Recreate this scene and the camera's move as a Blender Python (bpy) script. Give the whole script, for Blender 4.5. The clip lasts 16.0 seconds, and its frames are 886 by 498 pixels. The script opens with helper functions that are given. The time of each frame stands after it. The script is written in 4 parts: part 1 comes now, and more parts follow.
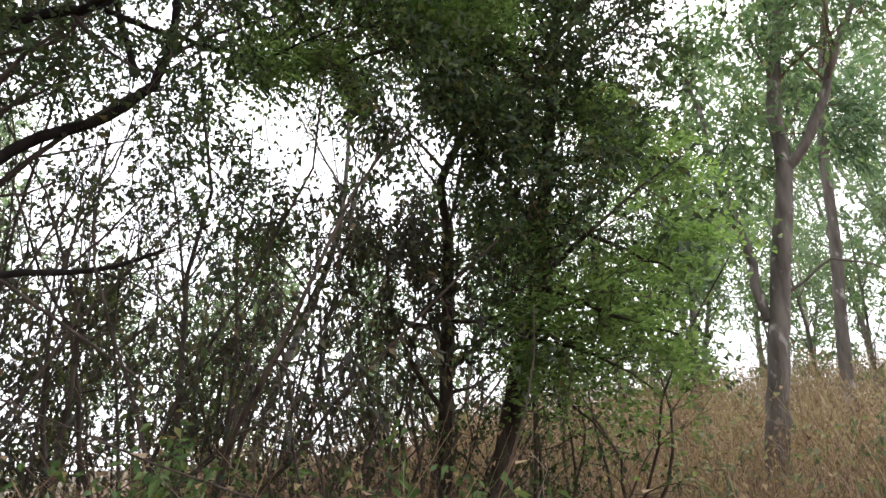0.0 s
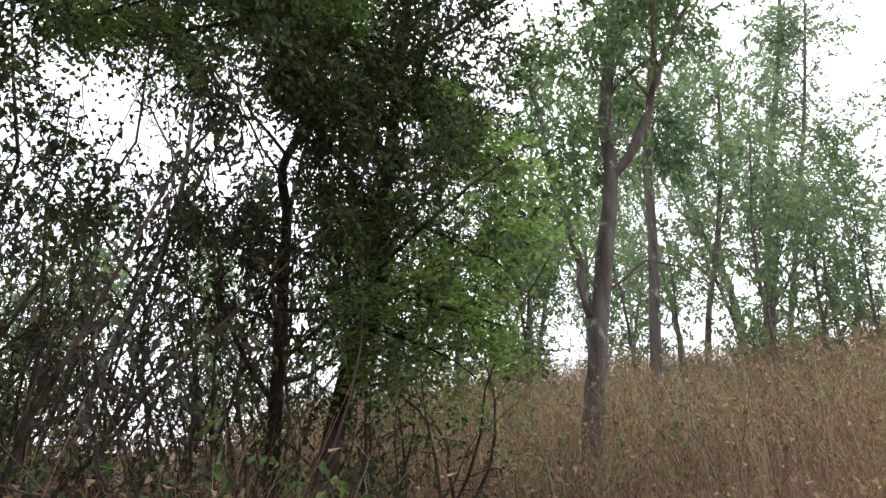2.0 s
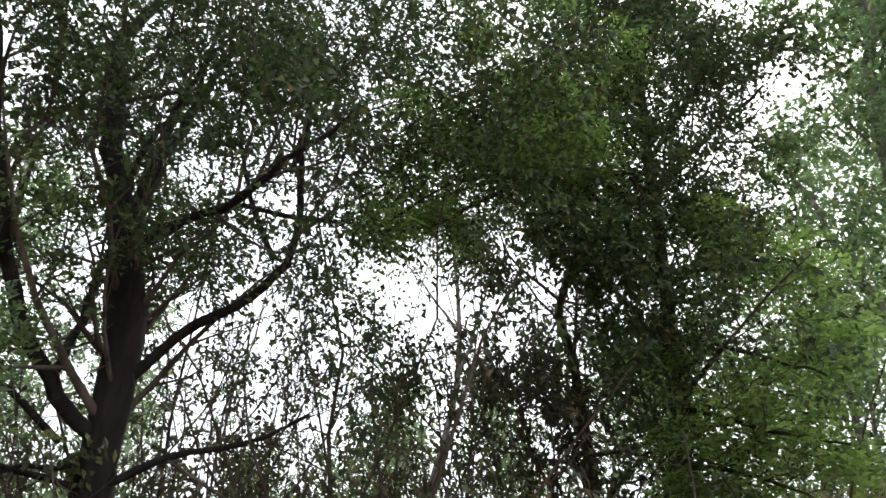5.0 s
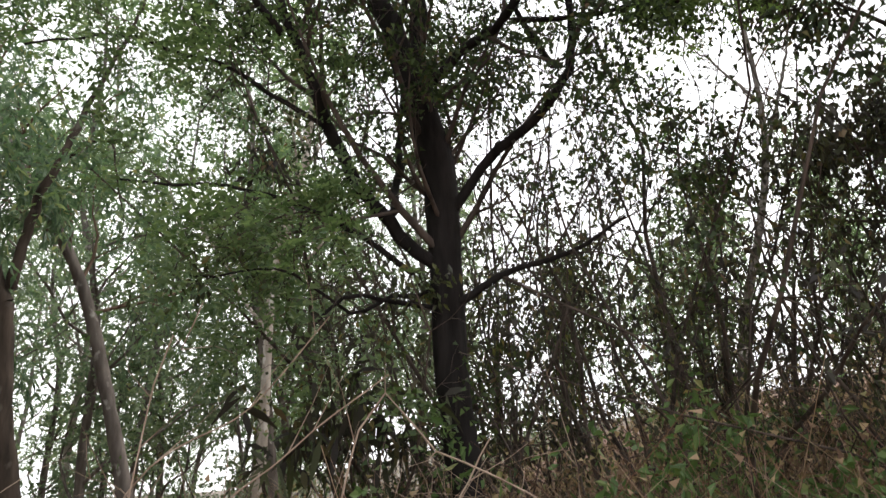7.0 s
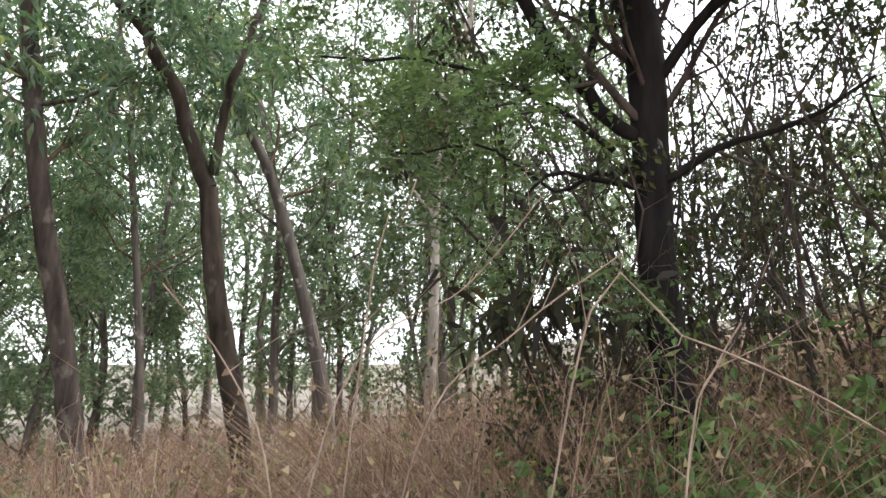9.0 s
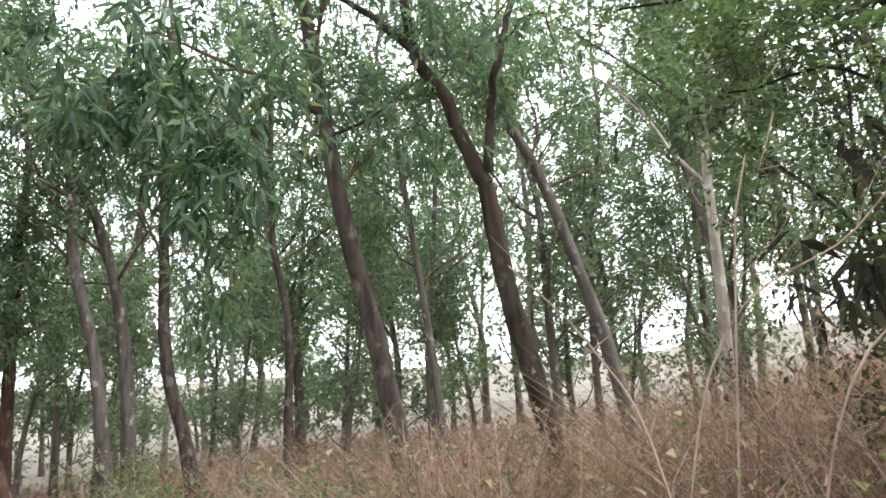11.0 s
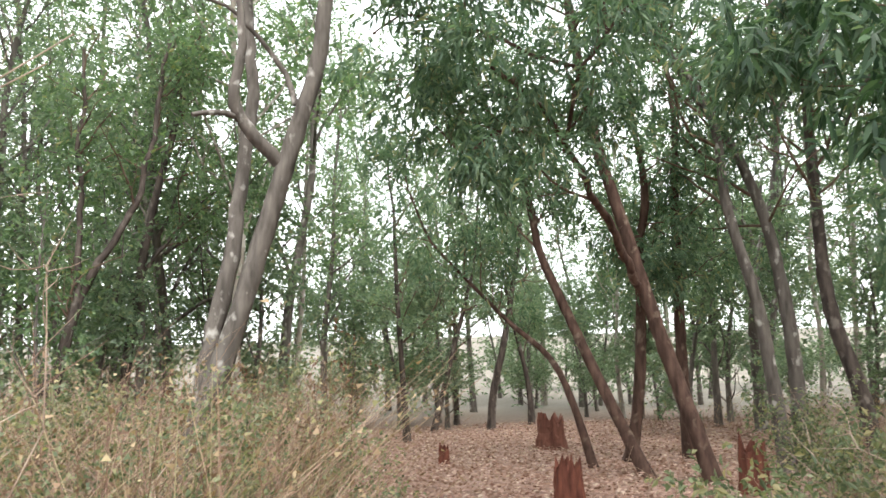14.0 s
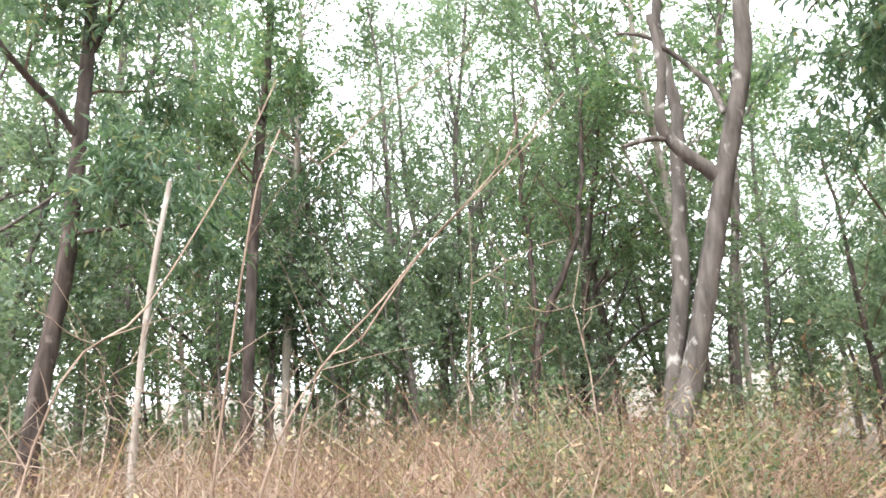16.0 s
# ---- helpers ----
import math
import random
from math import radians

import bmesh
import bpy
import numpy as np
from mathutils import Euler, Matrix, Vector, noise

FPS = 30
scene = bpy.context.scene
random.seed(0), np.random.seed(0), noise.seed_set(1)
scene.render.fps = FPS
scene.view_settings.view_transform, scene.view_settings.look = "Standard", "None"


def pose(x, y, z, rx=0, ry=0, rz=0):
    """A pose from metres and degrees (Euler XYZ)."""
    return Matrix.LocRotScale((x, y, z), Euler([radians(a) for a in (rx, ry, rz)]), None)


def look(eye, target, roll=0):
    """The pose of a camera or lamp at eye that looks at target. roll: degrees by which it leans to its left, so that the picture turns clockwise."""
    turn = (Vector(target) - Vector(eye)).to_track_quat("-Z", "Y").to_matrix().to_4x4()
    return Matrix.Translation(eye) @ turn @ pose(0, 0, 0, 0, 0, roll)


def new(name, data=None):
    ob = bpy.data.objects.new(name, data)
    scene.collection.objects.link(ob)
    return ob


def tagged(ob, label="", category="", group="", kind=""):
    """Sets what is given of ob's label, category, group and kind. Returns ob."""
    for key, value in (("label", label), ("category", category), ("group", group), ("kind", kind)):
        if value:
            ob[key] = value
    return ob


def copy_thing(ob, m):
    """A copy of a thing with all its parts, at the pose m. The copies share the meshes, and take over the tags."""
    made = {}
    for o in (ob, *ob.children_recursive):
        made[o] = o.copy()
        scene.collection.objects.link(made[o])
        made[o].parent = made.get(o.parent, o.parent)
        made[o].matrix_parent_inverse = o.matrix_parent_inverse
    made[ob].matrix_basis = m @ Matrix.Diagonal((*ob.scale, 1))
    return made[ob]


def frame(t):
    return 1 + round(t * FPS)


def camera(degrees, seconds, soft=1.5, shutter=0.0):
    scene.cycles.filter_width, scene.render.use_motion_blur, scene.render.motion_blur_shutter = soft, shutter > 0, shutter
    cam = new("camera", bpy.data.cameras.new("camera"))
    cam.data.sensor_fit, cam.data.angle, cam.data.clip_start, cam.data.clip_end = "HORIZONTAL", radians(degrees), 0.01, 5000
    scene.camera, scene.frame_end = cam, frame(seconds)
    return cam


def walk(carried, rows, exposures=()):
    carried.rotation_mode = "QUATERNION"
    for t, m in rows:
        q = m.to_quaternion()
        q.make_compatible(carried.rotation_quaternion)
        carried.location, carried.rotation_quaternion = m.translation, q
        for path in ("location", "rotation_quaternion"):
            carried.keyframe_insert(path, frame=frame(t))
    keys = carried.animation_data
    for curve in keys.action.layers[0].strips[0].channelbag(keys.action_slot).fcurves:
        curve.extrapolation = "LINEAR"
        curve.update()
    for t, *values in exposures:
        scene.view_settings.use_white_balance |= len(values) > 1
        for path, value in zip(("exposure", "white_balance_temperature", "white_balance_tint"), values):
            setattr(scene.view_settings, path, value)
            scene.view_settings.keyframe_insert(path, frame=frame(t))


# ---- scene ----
cam = camera(66.80, 16.0, 1.5, 0.12)
PATH = [
    (0.00, pose(0.026, 0.540, 1.543, 112.60, -0.22, 10.45)),
    (0.50, pose(0.060, 0.547, 1.543, 112.46, 0.40, 6.85)),
    (1.00, pose(0.083, 0.551, 1.538, 112.02, 1.06, 4.30)),
    (1.50, pose(0.099, 0.553, 1.533, 112.09, 2.35, 1.45)),
    (2.00, pose(0.128, 0.562, 1.530, 111.74, 2.21, -1.88)),
    (2.50, pose(0.129, 0.562, 1.521, 111.76, 3.40, -1.49)),
    (3.00, pose(0.116, 0.569, 1.531, 112.04, 2.82, 1.69)),
    (3.20, pose(0.105, 0.569, 1.535, 111.92, 2.62, 2.91)),
    (5.30, pose(-0.046, 0.406, 1.553, 125.09, 1.21, 27.24)),
    (5.50, pose(-0.065, 0.407, 1.558, 124.74, 0.38, 31.05)),
    (6.00, pose(-0.124, 0.442, 1.560, 120.21, 0.68, 40.90)),
    (6.50, pose(-0.120, 0.418, 1.564, 113.54, 1.88, 47.62)),
    (7.00, pose(-0.173, 0.411, 1.579, 108.93, 2.76, 48.14)),
    (7.50, pose(-0.212, 0.393, 1.582, 103.50, 2.75, 49.97)),
    (8.00, pose(-0.289, 0.372, 1.580, 103.93, 1.92, 52.71)),
    (8.20, pose(-0.322, 0.360, 1.582, 102.73, 1.24, 54.44)),
    (10.30, pose(-0.645, 0.213, 1.583, 101.41, 1.61, 71.33)),
    (10.50, pose(-0.666, 0.185, 1.569, 101.83, 1.97, 73.99)),
    (11.00, pose(-0.740, 0.067, 1.542, 99.85, 3.84, 82.12)),
    (11.50, pose(-0.767, 0.024, 1.533, 100.10, 3.58, 91.79)),
    (12.00, pose(-0.804, -0.053, 1.547, 100.26, 3.72, 100.71)),
    (12.50, pose(-0.762, -0.118, 1.537, 99.90, 3.50, 109.12)),
    (13.00, pose(-0.718, -0.197, 1.553, 98.96, 2.99, 117.73)),
    (13.50, pose(-0.677, -0.256, 1.554, 98.41, 2.61, 124.54)),
    (14.00, pose(-0.609, -0.332, 1.534, 97.47, 1.50, 131.78)),
    (14.50, pose(-0.553, -0.423, 1.507, 96.53, 3.19, 140.49)),
    (15.00, pose(-0.465, -0.487, 1.541, 98.20, 4.33, 149.30)),
    (15.50, pose(-0.395, -0.513, 1.556, 99.87, 5.11, 157.94)),
    (16.00, pose(-0.335, -0.551, 1.562, 101.29, 4.08, 166.41)),
]
walk(cam, PATH, [(0.0, 0.45, 6500, 14), (1.0, 0.35, 6450, 14), (2.5, 0.0, 6250, 19), (3.2, -0.05, 6250, 19), (5.3, 0.12, 6500, 11), (7.3, 0.03, 6750, 14), (8.2, 0.28, 6600, 14), (10.5, 0.75, 6350, 13),
                 (11.5, 0.72, 6350, 12), (12.5, 0.62, 6400, 9), (13.5, 0.7, 6600, 8), (14.5, 0.75, 6450, 10), (15.3, 0.92, 6400, 11), (16.0, 1.08, 6350, 12)])

# ---- light ----
world = bpy.data.worlds.new("overcast_sky")
scene.world = world
world.use_nodes = True
wn, wl = world.node_tree.nodes, world.node_tree.links
sky = wn.new("ShaderNodeTexSky")
sky.sky_type, sky.sun_disc = "NISHITA", False
sky.sun_elevation, sky.sun_rotation = radians(52), radians(20)
sky.air_density, sky.dust_density, sky.ozone_density = 1.0, 5.0, 1.0
cloud = wn.new("ShaderNodeMix")
cloud.data_type = "RGBA"
cloud.inputs["Factor"].default_value = 0.82
cloud.inputs["B"].default_value = (23.4, 24.2, 25.0, 1)
wl.new(sky.outputs[0], cloud.inputs["A"])
wl.new(cloud.outputs["Result"], wn["Background"].inputs[0])
wn["Background"].inputs[1].default_value = 0.095
sun = new("sun", bpy.data.lights.new("sun", "SUN"))
sun.data.energy, sun.data.angle, sun.data.color = 3.0, radians(40), (1.0, 0.97, 0.93)
sun.matrix_world = look((3, 9, 16), (0, 0, 0))


# ---- materials ----
def shader(name):
    m = bpy.data.materials.new(name)
    m.use_nodes = True
    nodes, links = m.node_tree.nodes, m.node_tree.links
    return m, nodes, links, nodes["Principled BSDF"]


def ramp_node(nodes, stops):
    r = nodes.new("ShaderNodeValToRGB")
    while len(r.color_ramp.elements) < len(stops):
        r.color_ramp.elements.new(0.5)
    for e, (p, c) in zip(r.color_ramp.elements, stops):
        e.position, e.color = p, (*c, 1)
    return r


def noise_node(nodes, links, scale, detail=4.0, stretch=None):
    co = nodes.new("ShaderNodeTexCoord")
    n = nodes.new("ShaderNodeTexNoise")
    n.inputs["Scale"].default_value, n.inputs["Detail"].default_value = scale, detail
    if stretch:
        mp = nodes.new("ShaderNodeMapping")
        mp.inputs["Scale"].default_value = stretch
        links.new(co.outputs["Object"], mp.inputs[0])
        links.new(mp.outputs[0], n.inputs["Vector"])
    else:
        links.new(co.outputs["Object"], n.inputs["Vector"])
    return n


def bark_material(name, dark, light, patch=None, amount=0.5, rough=0.9):
    m, nodes, links, p = shader(name)
    grain = noise_node(nodes, links, 14, 6, (1, 1, 0.22))
    base = ramp_node(nodes, [(0.3, dark), (0.72, light)])
    links.new(grain.outputs[0], base.inputs[0])
    colour = base.outputs[0]
    if patch:
        spots = noise_node(nodes, links, 8, 3, (1, 1, 0.7))
        mask = ramp_node(nodes, [(amount, (0, 0, 0)), (amount + 0.12, (1, 1, 1))])
        links.new(spots.outputs[0], mask.inputs[0])
        mix = nodes.new("ShaderNodeMix")
        mix.data_type = "RGBA"
        links.new(mask.outputs[0], mix.inputs["Factor"])
        links.new(colour, mix.inputs["A"])
        mix.inputs["B"].default_value = (*patch, 1)
        colour = mix.outputs["Result"]
    links.new(colour, p.inputs["Base Color"])
    p.inputs["Roughness"].default_value = rough
    p.inputs["Specular IOR Level"].default_value = 0.15
    bump = nodes.new("ShaderNodeBump")
    bump.inputs["Strength"].default_value, bump.inputs["Distance"].default_value = 0.7, 0.02
    links.new(grain.outputs[0], bump.inputs["Height"])
    links.new(bump.outputs[0], p.inputs["Normal"])
    return m


def leaf_material(name, stops, through_light=0.4, gloss=0.45):
    """Leaves: each one its own tint, some light passing through the blade."""
    m, nodes, links, p = shader(name)
    geo = nodes.new("ShaderNodeNewGeometry")
    tint = ramp_node(nodes, stops)
    links.new(geo.outputs["Random Per Island"], tint.inputs[0])
    links.new(tint.outputs[0], p.inputs["Base Color"])
    p.inputs["Roughness"].default_value = gloss
    p.inputs["Specular IOR Level"].default_value = 0.35
    tr = nodes.new("ShaderNodeBsdfTranslucent")
    warm = nodes.new("ShaderNodeMix")
    warm.data_type, warm.blend_type = "RGBA", "MULTIPLY"
    warm.inputs["Factor"].default_value = 1.0
    warm.inputs["B"].default_value = (1.2, 1.35, 0.8, 1)
    links.new(tint.outputs[0], warm.inputs["A"])
    links.new(warm.outputs["Result"], tr.inputs[0])
    mix = nodes.new("ShaderNodeMixShader")
    mix.inputs[0].default_value = through_light
    links.new(p.outputs[0], mix.inputs[1])
    links.new(tr.outputs[0], mix.inputs[2])
    links.new(mix.outputs[0], nodes["Material Output"].inputs[0])
    return m


# near-black: the large tree's backlit look is put into its bark colour
BARK_DARK_BACKLIT = bark_material("bark_dark_backlit", (0.008, 0.0072, 0.0068), (0.03, 0.026, 0.025))
BARK_UMBER = bark_material("bark_umber", (0.018, 0.014, 0.011), (0.075, 0.058, 0.045), (0.1, 0.09, 0.075), 0.6)
BARK_BROWN = bark_material("bark_brown", (0.034, 0.027, 0.024), (0.12, 0.097, 0.084), (0.18, 0.155, 0.135), 0.58)
BARK_RED = bark_material("bark_red", (0.04, 0.023, 0.018), (0.13, 0.08, 0.063), (0.19, 0.14, 0.11), 0.6)
BARK_GREY = bark_material("bark_grey", (0.068, 0.059, 0.052), (0.18, 0.158, 0.14), (0.4, 0.38, 0.35), 0.6)
BARK_PALE = bark_material("bark_pale", (0.2, 0.17, 0.14), (0.42, 0.38, 0.33), (0.5, 0.48, 0.43), 0.55)
BARK_DRY = bark_material("bark_dry_stem", (0.2, 0.14, 0.105), (0.46, 0.37, 0.29))
TWIG_DARK = bark_material("twig_dark", (0.03, 0.024, 0.021), (0.135, 0.107, 0.09))
TWIG_BROWN = bark_material("twig_brown", (0.06, 0.04, 0.03), (0.2, 0.14, 0.1))
RUST = bark_material("rotten_stump_wood", (0.05, 0.018, 0.013), (0.21, 0.08, 0.055))
EARTH_RED = bark_material("mound_earth", (0.1, 0.04, 0.03), (0.24, 0.11, 0.08))

# dark green leaves, deepened in colour for crowns standing against bright sky
LEAF_DARK_BACKLIT = leaf_material("leaf_dark_backlit", [(0, (0.023, 0.034, 0.018)), (0.5, (0.042, 0.066, 0.028)), (0.9, (0.08, 0.125, 0.042)), (1, (0.13, 0.1, 0.04))], 0.3, 0.7)
# purplish-dark leaves; the same tone darkens one spray into a silhouette
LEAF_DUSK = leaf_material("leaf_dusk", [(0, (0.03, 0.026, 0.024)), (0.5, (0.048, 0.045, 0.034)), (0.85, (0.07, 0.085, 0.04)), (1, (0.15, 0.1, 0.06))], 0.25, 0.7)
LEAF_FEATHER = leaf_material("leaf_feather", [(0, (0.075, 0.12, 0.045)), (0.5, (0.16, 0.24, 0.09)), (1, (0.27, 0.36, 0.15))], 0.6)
LEAF_LONG = leaf_material("leaf_long", [(0, (0.055, 0.095, 0.065)), (0.5, (0.105, 0.17, 0.11)), (0.9, (0.16, 0.225, 0.145)), (1, (0.28, 0.26, 0.15))], 0.5)
LEAF_LIGHT = leaf_material("leaf_light", [(0, (0.078, 0.125, 0.072)), (0.6, (0.14, 0.212, 0.115)), (0.95, (0.2, 0.275, 0.15)), (1, (0.3, 0.27, 0.13))], 0.5)
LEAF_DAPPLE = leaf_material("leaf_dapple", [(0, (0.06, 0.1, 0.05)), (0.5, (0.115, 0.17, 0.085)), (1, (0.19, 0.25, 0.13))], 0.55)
LEAF_SPROUT = leaf_material("leaf_sprout", [(0, (0.12, 0.2, 0.04)), (0.6, (0.2, 0.32, 0.07)), (1, (0.32, 0.42, 0.12))], 0.55)
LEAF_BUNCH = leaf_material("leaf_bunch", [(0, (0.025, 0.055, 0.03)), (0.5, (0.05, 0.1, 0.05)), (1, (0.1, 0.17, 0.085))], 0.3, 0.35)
# distant leaves: haze is mixed into the tint, paler and greyer than near ones
LEAF_FAR_HAZE = leaf_material("leaf_far_haze", [(0, (0.105, 0.155, 0.112)), (0.5, (0.182, 0.238, 0.178)), (0.95, (0.24, 0.296, 0.215)), (1, (0.32, 0.29, 0.19))], 0.55)
LEAF_VINE = leaf_material("leaf_vine", [(0, (0.032, 0.037, 0.02)), (0.6, (0.06, 0.071, 0.031)), (0.85, (0.1, 0.128, 0.042)), (1, (0.2, 0.15, 0.06))], 0.35)
LEAF_BUSH = leaf_material("leaf_bush", [(0, (0.08, 0.105, 0.06)), (0.5, (0.155, 0.185, 0.105)), (0.85, (0.25, 0.26, 0.145)), (1, (0.36, 0.3, 0.16))], 0.4)
LEAF_HERB = leaf_material("leaf_herb", [(0, (0.07, 0.125, 0.045)), (0.6, (0.125, 0.21, 0.075)), (0.9, (0.19, 0.25, 0.1)), (1, (0.32, 0.26, 0.12))], 0.4)
STRAW = leaf_material("straw", [(0, (0.13, 0.08, 0.06)), (0.4, (0.32, 0.225, 0.155)), (0.8, (0.5, 0.385, 0.27)), (1, (0.28, 0.27, 0.15))], 0.25, 0.7)
STRAW_RED = leaf_material("straw_red", [(0, (0.12, 0.062, 0.05)), (0.5, (0.27, 0.162, 0.128)), (0.85, (0.46, 0.33, 0.265)), (1, (0.26, 0.24, 0.13))], 0.25, 0.7)
HEADS = leaf_material("seed_heads", [(0, (0.14, 0.085, 0.06)), (0.5, (0.31, 0.21, 0.14)), (0.85, (0.45, 0.35, 0.22)), (1, (0.2, 0.24, 0.09))], 0.3, 0.8)
LEAF_DEAD = leaf_material("leaf_dead", [(0, (0.1, 0.05, 0.035)), (0.6, (0.2, 0.11, 0.07)), (1, (0.3, 0.2, 0.12))], 0.3, 0.8)
LITTER = leaf_material("fallen_leaves", [(0, (0.2, 0.105, 0.08)), (0.4, (0.31, 0.19, 0.15)), (0.8, (0.42, 0.29, 0.24)), (1, (0.54, 0.43, 0.36))], 0.15, 0.7)


def ground_material():
    m, nodes, links, p = shader("forest_soil")
    big, fine = noise_node(nodes, links, 0.35, 5), noise_node(nodes, links, 9, 8)
    soil = ramp_node(nodes, [(0.3, (0.12, 0.065, 0.048)), (0.5, (0.24, 0.145, 0.11)), (0.7, (0.36, 0.245, 0.19))])
    field = ramp_node(nodes, [(0.3, (0.1, 0.088, 0.066)), (0.7, (0.19, 0.165, 0.13))])
    links.new(fine.outputs[0], soil.inputs[0])
    links.new(big.outputs[0], field.inputs[0])
    co = nodes.new("ShaderNodeTexCoord")
    dist = nodes.new("ShaderNodeVectorMath")
    dist.operation = "LENGTH"
    links.new(co.outputs["Object"], dist.inputs[0])
    edge = nodes.new("ShaderNodeMapRange")
    edge.inputs["From Min"].default_value, edge.inputs["From Max"].default_value = 18, 24
    links.new(dist.outputs["Value"], edge.inputs["Value"])
    mix = nodes.new("ShaderNodeMix")
    mix.data_type = "RGBA"
    links.new(edge.outputs[0], mix.inputs["Factor"])
    links.new(soil.outputs[0], mix.inputs["A"])
    links.new(field.outputs[0], mix.inputs["B"])
    links.new(mix.outputs["Result"], p.inputs["Base Color"])
    p.inputs["Roughness"].default_value = 0.95
    bump = nodes.new("ShaderNodeBump")
    bump.inputs["Strength"].default_value, bump.inputs["Distance"].default_value = 0.8, 0.04
    links.new(fine.outputs[0], bump.inputs["Height"])
    links.new(bump.outputs[0], p.inputs["Normal"])
    return m


# ---- mesh helpers ----
def height(x, y):
    """The lie of the land: a bank rising ahead, a gentle fall behind."""
    u = 0.4 * x + 0.875 * y
    if u > 12:
        return 2.991 + 1.5 * (1 - math.exp(-(u - 12) * 0.167))
    if u > 0:
        return 0.27 * u * u / (u + 1)
    return max(0.05 * u, -0.9)


def heights(xy):
    return np.array([height(x, y) for x, y in xy])


def mesh_of(name, verts, faces, mat, smooth=False):
    """A mesh from arrays of vertices and of faces with three or four corners."""
    me = bpy.data.meshes.new(name)
    verts, faces = np.asarray(verts, np.float32), np.asarray(faces, np.int32)
    me.vertices.add(len(verts))
    me.vertices.foreach_set("co", verts.ravel())
    me.loops.add(faces.size)
    me.loops.foreach_set("vertex_index", faces.ravel())
    me.polygons.add(len(faces))
    me.polygons.foreach_set("loop_start", np.arange(0, faces.size, faces.shape[1], dtype=np.int32))
    me.polygons.foreach_set("use_smooth", np.full(len(faces), smooth))
    me.update(calc_edges=True)
    me.materials.append(mat)
    return me


def part(name, verts, faces, mat, parent=None, label="", smooth=False):
    ob = new(name, mesh_of(name, verts, faces, mat, smooth))
    ob.parent = parent
    return tagged(ob, label)


def unit(v):
    v = np.asarray(v, float)
    return v / np.maximum(np.sqrt((v * v).sum(-1, keepdims=True)), 1e-9)


def slope(p):
    """The way of a line at each of its points."""
    g = np.empty_like(p)
    g[1:-1], g[0], g[-1] = (p[2:] - p[:-2]) * 0.5, p[1] - p[0], p[-1] - p[-2]
    return g


def across(a, b):
    """The cross product along the last axis."""
    out = np.empty(np.broadcast_shapes(a.shape, b.shape))
    for i, j, k in ((0, 1, 2), (1, 2, 0), (2, 0, 1)):
        out[..., i] = a[..., j] * b[..., k] - a[..., k] * b[..., j]
    return out


def curve_through(points, step=0.12):
    """A smooth line through control points."""
    p = np.asarray(points, float)
    q = np.vstack([2 * p[0] - p[1], p, 2 * p[-1] - p[-2]])
    out = []
    for i in range(1, len(q) - 2):
        n = max(2, int(np.linalg.norm(q[i + 1] - q[i]) / step))
        t = np.linspace(0, 1, n, endpoint=False)[:, None]
        a, b, c, d = q[i - 1], q[i], q[i + 1], q[i + 2]
        out.append(0.5 * (2 * b + (c - a) * t + (2 * a - 5 * b + 4 * c - d) * t**2 + (3 * b - a - 3 * c + d) * t**3))
    return np.vstack(out + [p[-1:]])


class Tubes:
    """Gathers tapered round stems into one mesh."""

    def __init__(self):
        self.v, self.f, self.n = [], [], 0

    def add(self, pts, radii, sides=5, rough=None):
        pts = np.asarray(pts, float)
        k = len(pts)
        tan = unit(slope(pts))
        ref = np.array([0.31, 0.17, 0.93]) if abs(tan[:, 2]).mean() < 0.7 else np.array([0.95, 0.3, 0.05])
        u = unit(across(tan, ref))
        w = across(tan, u)
        a = np.arange(sides) * 2 * np.pi / sides
        r = np.asarray(radii, float)[:, None, None] * np.ones((k, sides, 1))
        if rough is not None:
            r = r * (1 + rough.normal(0, 0.055, (k, sides, 1)))
        ring = pts[:, None] + r * (np.cos(a)[None, :, None] * u[:, None] + np.sin(a)[None, :, None] * w[:, None])
        i, j = np.meshgrid(np.arange(k - 1), np.arange(sides), indexing="ij")
        b, j2 = self.n + i * sides, (j + 1) % sides
        self.v.append(ring.reshape(-1, 3))
        self.f.append(np.stack([b + j, b + j2, b + sides + j2, b + sides + j], -1).reshape(-1, 4))
        self.n += k * sides

    def build(self, name, mat, parent=None, label="", smooth=True):
        return part(name, np.vstack(self.v), np.vstack(self.f), mat, parent, label, smooth) if self.v else None


def leaf_blades(p, d, rng, length, width, droop=0.4, scatter=0.05, wild=0.8, curl=0.12, simple=False):
    """One bent blade per place p with growing direction d; simple: three corners, for small or far leaves."""
    n = len(p)
    d = unit(d * 0.5 + rng.normal(0, wild * 0.6, (n, 3)) + np.array([0, 0, -droop]))
    side = unit(np.cross(d, rng.normal(0, 1, (n, 3))))
    nor = np.cross(d, side)
    l = (length * rng.uniform(0.65, 1.3, n))[:, None]
    w = (width * rng.uniform(0.7, 1.25, n))[:, None]
    p = p + rng.normal(0, scatter, (n, 3))
    mid = p + d * l * 0.5 + nor * l * curl
    tip = p + d * l + np.array([0, 0, -1]) * l * droop * 0.3
    if simple:
        low = p + d * l * 0.25
        return np.stack([low + side * w * 0.55, tip, low - side * w * 0.55], 1).reshape(-1, 3), np.arange(3 * n).reshape(n, 3)
    v = np.stack([p, mid + side * w * 0.5, tip, mid - side * w * 0.5], 1).reshape(-1, 3)
    return v, np.arange(4 * n).reshape(n, 4)


